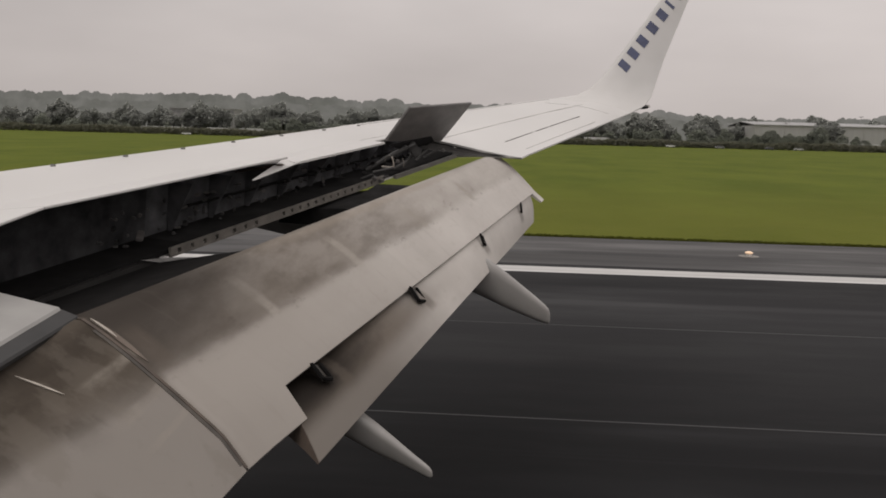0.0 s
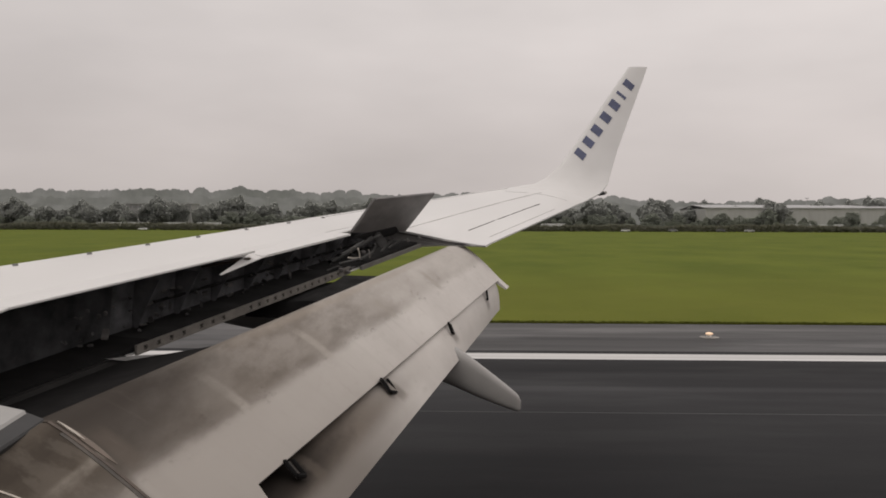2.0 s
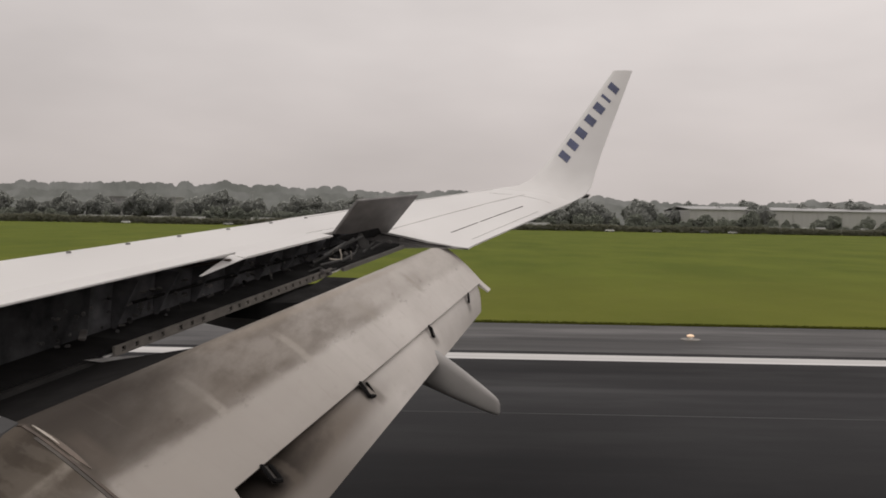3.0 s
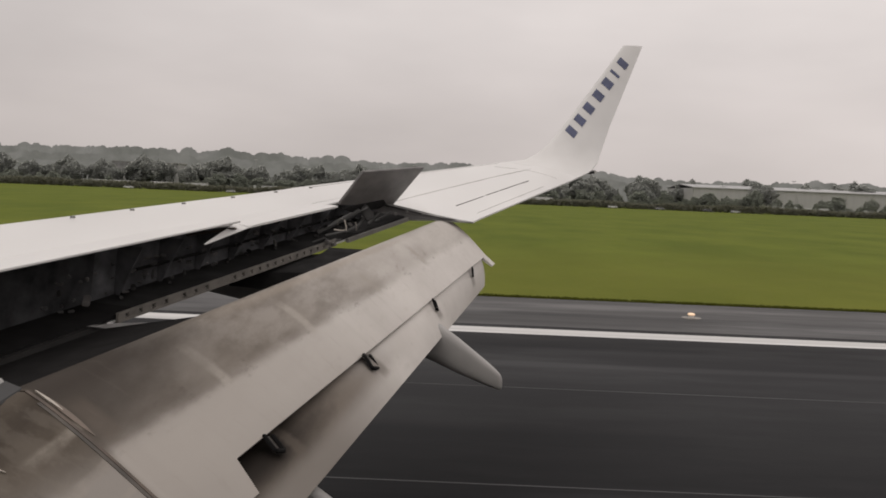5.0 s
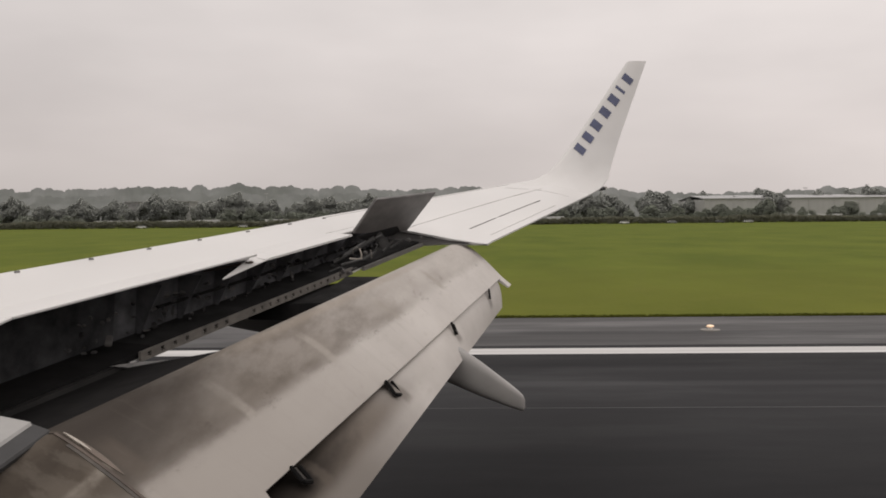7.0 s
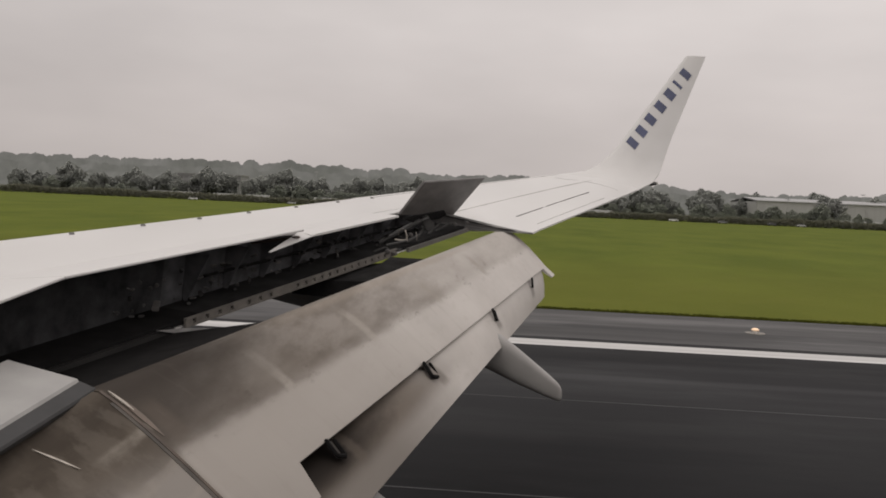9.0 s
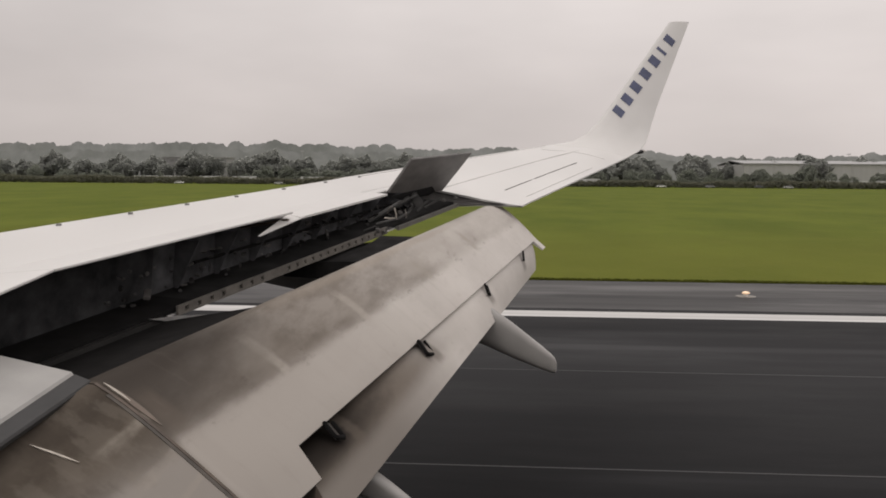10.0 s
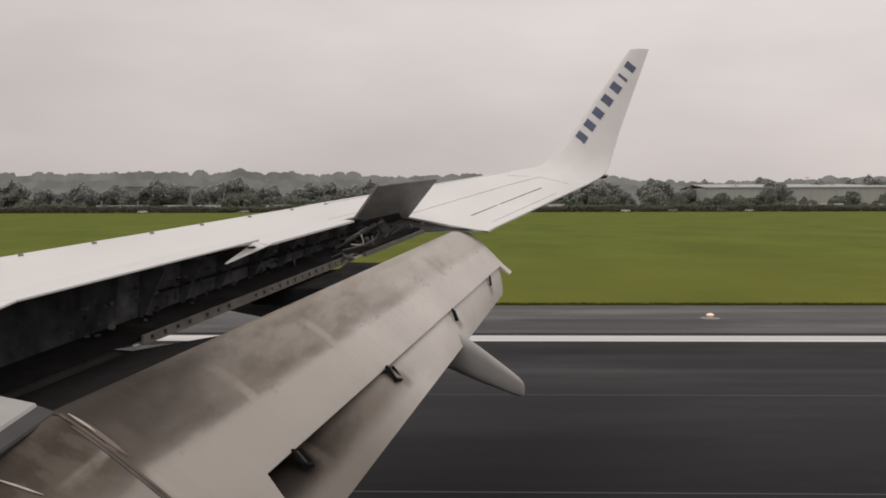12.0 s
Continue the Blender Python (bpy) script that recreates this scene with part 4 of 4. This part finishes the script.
# fixed panel over the inboard flap
slab("fixed_panel", [(-2.62, 2.0, 2.52), (-2.14, 2.0, 2.42), (-2.135, 4.09, 2.655), (-2.55, 4.15, 2.725)], 0.05, M_FIXED, plane,
     "dull white fixed panel with a grey edge seal")
slab("panel_seal", [(-2.15, 2.0, 2.412), (-2.07, 2.0, 2.39), (-2.05, 4.10, 2.61), (-2.15, 4.10, 2.648)], 0.04, M_SEALG, plane, "grey rubber edge seal")


# ---- flap track fairings
def fairing(y, tip, root, body, nose, w, h, thin=1.0):
    """Pointed canoe: nose under the wing, deep body, waist under the flap, pointed tail."""
    rings, n = [], 24
    keys = [(nose, 0.05), (Vector(nose).lerp(Vector(body), 0.3), 0.55), (Vector(nose).lerp(Vector(body), 0.65), 0.9), (body, 1.0),
            (Vector(body).lerp(Vector(root), 0.5), 1.0), (root, 0.86 * thin), (Vector(root).lerp(Vector(tip), 0.4), 0.70 * thin), (Vector(root).lerp(Vector(tip), 0.8), 0.47 * thin ** 2),
            (Vector(root).lerp(Vector(tip), 0.93), 0.37 * thin ** 2), (Vector(root).lerp(Vector(tip), 0.975), 0.30 * thin ** 2), (tip, 0.16 * thin ** 2)]
    for p, sc in keys:
        ring = []
        for k in range(n):
            q = 2 * math.pi * k / n
            ca, sa = math.cos(q), math.sin(q)
            ring.append((p[0], p[1] + math.copysign(abs(ca) ** 0.6, ca) * w * sc, p[2] + math.copysign(abs(sa) ** 0.6, sa) * h * 0.92 * sc))
        rings.append(ring)
    return loft("flap_track_fairing", rings, M_CANOE, plane, "grey pointed flap track fairing")


fairing(8.05, (0.43, 8.0, 1.87), (-0.24, 8.05, 2.26), (-1.1, 8.1, 2.66), (-3.0, 8.15, 2.82), 0.13, 0.25)
fairing(5.0, (-0.375, 4.98, 1.52), (-0.93, 5.0, 1.86), (-2.0, 5.05, 2.15), (-3.9, 5.1, 2.40), 0.12, 0.16, 0.8)

# dark track beam between the wing and the outer fairing
track = {7.60: ((-2.00, 2.87), (-1.50, 2.87), (-1.20, 2.875), (-1.02, 2.84), (-1.1, 2.68), (-2.0, 2.74)),
         8.10: ((-1.80, 2.93), (-1.33, 2.97), (-1.24, 3.035), (-0.90, 3.02), (-0.9, 2.72), (-1.8, 2.78)),
         8.30: ((-1.70, 2.95), (-1.26, 3.00), (-1.23, 3.055), (-0.915, 3.046), (-0.85, 2.75), (-1.7, 2.80))}
loft("flap_track", [[(x, y, z) for x, z in prof] for y, prof in track.items()],
     M_FLOOR, plane, "black flap track beam under the wing", smooth=False)

# ---- fuselage side with its window, and the main wheels
FY, FZ, FR = -1.70, 3.38, 1.88
xs = [-14, -6, -0.16, 0.16, 6, 12]
angs = [math.asin(-0.2 / FR), math.asin(0.36 / FR)]
ring_a = [angs[0] + (angs[1] - angs[0]) * k for k in (0, 1)] + [angs[1] + (2 * math.pi - (angs[1] - angs[0])) * k / 34 for k in range(1, 34)]
verts, faces = [], []
for x in xs:
    for rr in (FR, FR - 0.12):
        verts += [(x, FY + rr * math.cos(a), FZ + rr * math.sin(a)) for a in ring_a]
n = len(ring_a)
for i in range(len(xs) - 1):
    for j in range(n):
        if i == 2 and j == 0:
            o, q = 2 * i * n, 2 * (i + 1) * n
            faces += [(o, o + 1, o + n + 1, o + n), (q, q + n, q + n + 1, q + 1), (o, o + n, q + n, q), (o + 1, q + 1, q + n + 1, o + n + 1)]
            continue
        k = (j + 1) % n
        for s in (0, n):
            a, b = 2 * i * n + s, 2 * (i + 1) * n + s
            faces.append((a + j, a + k, b + k, b + j) if s == 0 else (a + j, b + j, b + k, a + k))
for x_i in (0, len(xs) - 1):
    faces.append(tuple(2 * x_i * n + j for j in range(n)))
mesh_object("fuselage", verts, faces, M_WHITE, plane, "plain white fuselage side with a window opening", True)
for wy in (1.15, 1.65):
    rod("wheel", (-3.3, wy - 0.14, 0.61), (-3.3, wy + 0.14, 0.61), 0.56, M_RUB, plane, "black main wheel", seg=24)
rod("gear_leg", (-3.3, 1.4, 0.5), (-3.4, 1.6, 2.5), 0.11, M_METAL, plane, "main landing gear leg")
rod("axle", (-3.3, 1.0, 0.61), (-3.3, 1.8, 0.61), 0.06, M_METAL, plane)
# ---------------------------------------------------------------- trees, hedge and buildings beyond the grass


def crown_mesh(name, seed, w, h, mat, n=3600):
    """A crown of many small leaf clumps on an uneven dome of a few merged boughs, with a ragged outline."""
    rg = random.Random(seed)
    off = Vector((seed * 3.7, seed * 1.9, seed * 0.7))
    v, f = [], []
    while len(f) < 3 * n:
        d = Vector((rg.gauss(0, 1), rg.gauss(0, 1), rg.gauss(0, 1))).normalized()
        lump = noise.noise(d * 1.7 + off)
        fine = noise.noise(d * 5.5 + off)
        if fine < -0.42 and rg.random() < 0.7:       # gaps between the boughs
            continue
        rad = (0.80 + 0.50 * lump + 0.18 * fine) * (rg.uniform(0.93, 1.03) if rg.random() < 0.9 else rg.uniform(0.6, 0.93))
        wide = 1.0 - 0.25 * max(0.0, -d.z)
        c = Vector((d.x * rad * 0.5 * w * wide, d.y * rad * 0.5 * w * wide, (0.50 + d.z * rad * 0.52) * h))
        s = rg.uniform(0.018, 0.036) * w
        k = len(v)
        q = Euler((rg.uniform(0, 6.28), rg.uniform(0, 6.28), rg.uniform(0, 6.28))).to_matrix()
        for p in ((1, 0.1, -0.3), (-0.6, 0.9, -0.2), (-0.5, -0.9, -0.3), (0.05, 0.0, 0.8)):
            v.append(c + q @ (Vector(p) * s * rg.uniform(0.7, 1.3)))
        f += [(k, k + 1, k + 3), (k + 1, k + 2, k + 3), (k + 2, k, k + 3)]
    me = bpy.data.meshes.new(name)
    me.from_pydata([tuple(p) for p in v], [], f)
    me.materials.append(mat)
    # shading normals bent up and outwards, evening the light over the crown
    mid = Vector((0, 0, 0.30 * h))
    me.polygons.foreach_set("use_smooth", [True] * len(f))
    me.normals_split_custom_set_from_vertices([tuple(((p - mid).normalized() * 0.5 + Vector((0, 0, 1))).normalized()) for p in v])
    return me


def tree(seed, w, h, mat, label):
    t = tagged(new("tree"), label, "tree", "trees behind the airfield hedge")
    rg = random.Random(seed * 7 + 1)
    bm = bmesh.new()
    rod_bm(bm, (0, 0, -0.1), (0.1, 0.05, 0.5 * h), 0.028 * h, 0.014 * h, 8)
    for _ in range(5):
        a = rg.uniform(0, 6.283)
        z = rg.uniform(0.25, 0.45) * h
        rod_bm(bm, (0.06, 0.03, z), (math.cos(a) * 0.25 * w, math.sin(a) * 0.25 * w, z + rg.uniform(0.14, 0.26) * h), 0.011 * h, 0.004 * h, 6)
    part("trunk", bm, M_TRUNK, t)
    cr = new("crown", crown_mesh("crown", seed, w, h, mat))
    cr.parent = t
    return t


rg = random.Random(21)
protos = [tree(31 + i, w, h, M_LEAF, "broad dark green tree standing behind the hedge") for i, (w, h) in enumerate(((11, 11), (13, 12), (9, 11), (15, 12.5), (12, 9), (8, 9)))]
protos2 = [tree(61 + i, w, h, M_LEAF2, "grey-green tree in the distant wood, haze painted into its leaves") for i, (w, h) in enumerate(((14, 13), (17, 14), (12, 12), (18, 15)))]
first = set()


def put(p, x, y, sc, tall=1.0):
    m = pose(x, y, -0.05, 0, 0, rg.uniform(0, 360)) @ Matrix.Diagonal((sc, sc, sc * tall * rg.uniform(0.9, 1.1), 1))
    if p not in first:
        first.add(p)
        p.matrix_basis = m
    else:
        copy_thing(p, m).matrix_basis = m


def plant(group, y0, y1, x0, x1, gap, smin, smax, clump=None):
    """A loose row of trees; clump: they stand in thick groups where a slow noise is above this value, singly and smaller elsewhere."""
    x = x0
    while x < x1:
        thick = clump is None or noise.noise(Vector((x * 0.016, 2.9, 0.4))) > clump
        x += gap * rg.uniform(0.55, 1.5) * (1.0 if thick else 2.6)
        k = 1.0 if thick else 0.68
        put(rg.choice(group), x, rg.uniform(y0, y1), k * rg.uniform(smin, smax), 1.0 if thick else 1.15)


plant(protos, 430, 448, -400, 400, 5.6, 0.40, 0.90, -0.12)
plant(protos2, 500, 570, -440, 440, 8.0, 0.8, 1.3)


def shrubs(seed, n_leaf):
    """Low bushes of uneven size between the hedge and the trees, taller before the hangar."""
    r = random.Random(seed)
    v, f = [], []
    x = -420.0
    while x < 420:
        tall = x > 60
        x += r.uniform(2.2, 6.5) * (1.0 if tall else 1.7)
        y, h, w = r.uniform(421, 426), r.uniform(3.2, 6.4) if tall else r.uniform(2.2, 4.6), r.uniform(3.0, 6.5)
        off = Vector((x, y, 0)) * 0.37
        for _ in range(n_leaf):
            d = Vector((r.gauss(0, 1), r.gauss(0, 1), r.gauss(0, 1))).normalized()
            rad = (0.8 + 0.5 * noise.noise(d * 1.8 + off)) * r.uniform(0.7, 1.05)
            c = Vector((x + d.x * rad * w * 0.5, y + d.y * rad * w * 0.4, max(0.1, (0.48 + 0.52 * d.z * rad) * h)))
            q = Euler((r.uniform(0, 6.28), r.uniform(0, 6.28), r.uniform(0, 6.28))).to_matrix()
            k, s = len(v), r.uniform(0.14, 0.30)
            v += [tuple(c + q @ (Vector(p) * s)) for p in ((1, 0.1, -0.3), (-0.6, 0.9, -0.2), (-0.5, -0.9, -0.3), (0.05, 0.0, 0.8))]
            f += [(k, k + 1, k + 3), (k + 1, k + 2, k + 3), (k + 2, k, k + 3), (k, k + 2, k + 1)]
    return v, f


v, f = shrubs(17, 420)
tagged(mesh_object("shrubs", v, f, M_LEAF), "uneven dark green bushes along the airfield hedge", "bushes", kind="stuff")

# wooded ridge on the horizon with painted mist, its outline a row of small uneven tree tops
nx, nz = 2600, 5
crowns = []
x = -1320.0
while x < 1320:
    x += rg.uniform(1.5, 7.0)
    crowns.append((x, rg.uniform(3.0, 8.5), rg.uniform(1.5, 4.5), rg.uniform(-2.2, 1.6)))
v, f = [], []
k0 = 0
for i in range(nx + 1):
    x = -1300 + 2600 * i / nx
    land = 29 - 4 * math.tanh(x / 150) + 4 * noise.noise(Vector((x * 0.006, 0.3, 0))) + 2.2 * noise.noise(Vector((x * 0.03, 7.3, 0)))
    top = land
    while crowns[k0][0] < x - 12:
        k0 += 1
    for cx, cr, chh, cs in crowns[k0:k0 + 14]:
        q = (x - cx) / cr
        if abs(q) < 1:
            top = max(top, land + cs + chh * math.sqrt(1 - q * q))
    top += 1.0 * noise.noise(Vector((x * 0.45, 3.1, 0))) + 0.5 * noise.noise(Vector((x * 1.3, 9.1, 0)))
    for k in range(nz + 1):
        v.append((x, 860 + 3 * noise.noise(Vector((x * 0.05, k * 0.7, 5))), -0.5 + top * k / nz))
for i in range(nx):
    for k in range(nz):
        a = i * (nz + 1) + k
        f.append((a, a + nz + 1, a + nz + 2, a + 1))
tagged(mesh_object("backdrop", v, f, M_RIDGE), "pale wooded ridge on the horizon, mist painted into its colour", "distant wood", kind="structure")


def hedge_bm(x0, x1, y0, y1, h, n, seed):
    r = random.Random(seed)
    v, f = [], []
    for _ in range(n):
        x = r.uniform(x0, x1)
        hh = h * (0.72 + 0.3 * noise.noise(Vector((x * 0.06, 1.7, 0))) + 0.12 * noise.noise(Vector((x * 0.4, 4.7, 0))))
        c = Vector((x, r.uniform(y0, y1), r.uniform(0.0, 1.0) ** 0.7 * hh))
        s = r.uniform(0.28, 0.65)
        k = len(v)
        q = Euler((r.uniform(0, 6.28), r.uniform(0, 6.28), r.uniform(0, 6.28))).to_matrix()
        for p in ((1, 0.1, -0.3), (-0.6, 0.9, -0.2), (-0.5, -0.9, -0.3), (0.05, 0.0, 0.8)):
            v.append(tuple(c + q @ (Vector(p) * s)))
        f += [(k, k + 1, k + 3), (k + 1, k + 2, k + 3), (k + 2, k, k + 3), (k, k + 2, k + 1)]
    return v, f


v, f = hedge_bm(-470, 470, 412, 419, 4.3, 42000, 3)
tagged(mesh_object("hedge", v, f, M_HEDGE), "long dark green hedge along the airfield edge", "hedge", kind="stuff")

# hangar
hangar = tagged(new("hangar"), "long pale metal-clad hangar with a low roof behind the hedge", "building")
hx0, hx1, hy0, hy1, hz = 136.0, 310.0, 500.0, 560.0, 12.6
box("wall", (hx1 - hx0, 0.4, hz), pose((hx0 + hx1) / 2, hy0, hz / 2), M_CLAD, hangar)
box("wall", (hx1 - hx0, 0.4, hz), pose((hx0 + hx1) / 2, hy1, hz / 2), M_CLAD, hangar)
for x in (hx0, hx1):
    box("wall", (0.4, hy1 - hy0 - 0.4, hz), pose(x, (hy0 + hy1) / 2, hz / 2), M_CLAD, hangar)
rings = []
for x in (hx0 - 0.6, hx1 + 0.6):
    rings.append([(x, hy0 - 0.8, hz), (x, (hy0 + hy1) / 2, hz + 2.2), (x, hy1 + 0.8, hz), (x, hy1 + 0.8, hz + 0.5), (x, (hy0 + hy1) / 2, hz + 2.7), (x, hy0 - 0.8, hz + 0.5)])
loft("roof", rings, M_ROOF, hangar, "grey sheet roof", smooth=False)
for i in range(12):
    box("door_panel", (12.6, 0.15, 9.0), pose(hx0 + 9.0 + i * 14.1, hy0 - 0.28, 4.55), M_CLAD, hangar)
for i in range(13):
    box("post", (0.45, 0.2, hz - 0.2), pose(hx0 + 1.95 + i * 14.1, hy0 - 0.3, hz / 2), M_CLAD, hangar)

# office block, light masts, parked cars
office = tagged(new("office_block"), "pale flat-roofed two-storey airport building behind the hedge", "building")
ox, oy, ow, od, oh = -205.0, 580.0, 44.0, 18.0, 16.0
box("wall", (ow, od, oh), pose(ox, oy + od / 2, oh / 2), M_WALL, office)
box("roof", (ow + 1.2, od + 1.2, 0.7), pose(ox, oy + od / 2, oh + 0.35), M_ROOF, office, "grey flat roof")
for row in range(4):
    for k in range(11):
        box("window", (2.9, 0.16, 1.5), pose(ox - ow / 2 + 2.3 + k * 3.95, oy - 0.06, 3.2 + row * 3.6), M_OFFICE_WIN, office)
for k, (mx, my, mh) in enumerate(((-118, 520, 19), (-46, 540, 20), (200, 520, 19))):
    mast = tagged(new("light_mast"), "tall thin grey floodlight mast beyond the trees", "mast", "light masts")
    rod("pole", (mx, my, -0.05), (mx, my, mh), 0.16, M_CLAD, mast, r2=0.09)
    box("lamp_head", (2.4, 0.4, 0.4), pose(mx, my, mh), M_CLAD, mast, "", 0.05)

CAR_COLS = [plain("car_paint_" + n, c, 0.05, 2, 0.3) for n, c in (("white", (0.62, 0.62, 0.61)), ("silver", (0.4, 0.4, 0.4)), ("grey", (0.2, 0.2, 0.21)), ("dark", (0.06, 0.06, 0.07)))]


def car(x, y, mat, colour):
    t = tagged(new("car"), colour + " parked car on the service road by the hedge", "car", "parked cars by the hedge")
    rings = []
    for yy, s in ((-0.85, 0.93), (-0.7, 1.0), (0.7, 1.0), (0.85, 0.93)):
        prof = [(-2.1, 0.35), (-2.15, 0.75), (-1.9, 0.92), (-1.2, 0.98), (1.3, 1.0), (2.0, 0.85), (2.15, 0.6), (2.1, 0.35)]
        rings.append([(px * s, yy, pz) for px, pz in prof])
    body = loft("body", rings, mat, t)
    rings = []
    for yy, s in ((-0.75, 0.9), (-0.6, 1.0), (0.6, 1.0), (0.75, 0.9)):
        rings.append([(px * s, yy, pz) for px, pz in ((-1.5, 0.97), (-0.9, 1.42), (0.7, 1.45), (1.45, 0.97))])
    loft("cabin", rings, M_WIN, t, "dark glazed cabin")
    for px in (-1.35, 1.35):
        for py in (-0.78, 0.78):
            rod("wheel", (px, py - 0.1, 0.32), (px, py + 0.1, 0.32), 0.32, M_RUB, t, seg=12)
    t.matrix_basis = pose(x, y, -0.03)
    return t


cars = [car(x, 408.5, CAR_COLS[i], n) for i, (x, n) in enumerate(((-152, "white"), (-61, "silver"), (96, "grey"), (118, "dark")))]
for x, k in ((-104.0, 1), (-33.0, 0), (74.0, 0), (131.0, 1)):
    copy_thing(cars[k], pose(x, 408.5, -0.03))


def trailer():
    t = tagged(new("box_trailer"), "white box lorry trailer parked behind the hedge", "trailer", "parked trailers")
    box("body", (11.6, 2.5, 2.5), pose(0, 0, 2.50), M_TRAILER, t, "", 0.08)
    box("chassis", (11.0, 1.1, 0.3), pose(0, 0, 1.12), M_RUB, t)
    for px in (-4.2, -3.0, -1.8):
        for py in (-0.95, 0.95):
            rod("wheel", (px, py - 0.15, 0.5), (px, py + 0.15, 0.5), 0.5, M_RUB, t, seg=14)
    rod("landing_leg", (3.6, 0.5, 0.0), (3.6, 0.5, 1.1), 0.08, M_MECH, t)
    rod("landing_leg", (3.6, -0.5, 0.0), (3.6, -0.5, 1.1), 0.08, M_MECH, t)
    return t


M_TRAILER = plain("white_trailer_sides", (0.52, 0.52, 0.51), 0.12, 0.8, 0.5)
lorry = trailer()
lorry.matrix_basis = pose(-176, 428, -0.03)
for x0, count in ((-163, 3), (-92, 3), (22, 2), (160, 3)):
    for k in range(count):
        copy_thing(lorry, pose(x0 + k * 18.5 + rg.uniform(-3.0, 3.0), 428 + rg.uniform(-0.5, 0.5), -0.03))

# ---------------------------------------------------------------- runway details
M_SEAMLINE = plain("pale_joint_sealant", (0.019, 0.019, 0.020), 0.9, 1.0, 0.6, 0, (0.12, 1, 1))
for y, w in ((10.7, 0.035), (16.3, 0.04)):
    tagged(strip_slab("trim_joint_line", -1400, 1400, y - w / 2, y + w / 2, -0.05, 0.003, M_SEAMLINE), "thin pale sealed joint along the runway", "pavement joint", kind="structure")
for k in range(2):
    tagged(strip_slab("trim_touchdown_bar", 7.8 + k * 150, 30.3 + k * 150, 10.3, 13.3, -0.05, 0.004, M_LINE), "broad white painted touchdown bar with rubber marks", "road marking", kind="structure")

M_AMBER = Mat("lit_amber_glass", 0.2)
M_AMBER.base((0.8, 0.55, 0.35))
M_AMBER.b.inputs["Emission Color"].default_value = (1.0, 0.72, 0.5, 1)
M_AMBER.b.inputs["Emission Strength"].default_value = 0.3
M_CONC = plain("concrete", (0.20, 0.19, 0.175), 0.2, 5, 0.8)


def edge_light(x, y):
    t = tagged(new("runway_edge_light"), "small lit runway edge lamp on a concrete base", "runway lamp", "runway edge lamps")
    bm = bmesh.new()
    rod_bm(bm, (0, 0, -0.1), (0, 0, 0.02), 0.32, 0.30, 20)
    part("base", bm, M_CONC, t)
    rod("stem", (0, 0, 0.02), (0, 0, 0.10), 0.07, M_METAL, t, r2=0.06)
    bm = bmesh.new()
    bmesh.ops.create_uvsphere(bm, u_segments=14, v_segments=8, radius=0.12, matrix=pose(0, 0, 0.12) @ Matrix.Diagonal((1, 1, 0.42, 1)))
    part("lens", bm, M_AMBER.m, t, "lit amber glass", True)
    t.matrix_basis = pose(x, y, -0.006)
    return t


lamp = edge_light(7.6, 27.4)
for x in (-112.4, -52.4, 67.6, 127.6):
    copy_thing(lamp, pose(x, 27.4, -0.006))


# ragged fringe of longer grass where the turf meets the shoulder
def fringe(x0, x1, y0, y1, n, seed):
    r = random.Random(seed)
    v, f = [], []
    for _ in range(n):
        x, y = r.uniform(x0, x1), y0 + (y1 - y0) * r.random() ** 2
        h = r.uniform(0.01, 0.045)
        for _ in range(3):
            a = r.uniform(0, 6.283)
            dx, dy = math.cos(a) * 0.022, math.sin(a) * 0.022
            k = len(v)
            v += [(x - dx, y - dy, -0.04), (x + dx, y + dy, -0.04), (x + r.uniform(-0.06, 0.06), y + r.uniform(-0.06, 0.06), h)]
            f.append((k, k + 1, k + 2))
    return v, f


M_TUFT = make_leaf("long_grass", (0.060, 0.068, 0.012), (0.105, 0.112, 0.020))
v, f = fringe(-45, 45, S1 - 0.06, S1 + 0.7, 30000, 9)
tagged(mesh_object("grass_fringe", v, f, M_TUFT), "darker long grass along the edge of the shoulder", "grass", kind="stuff")
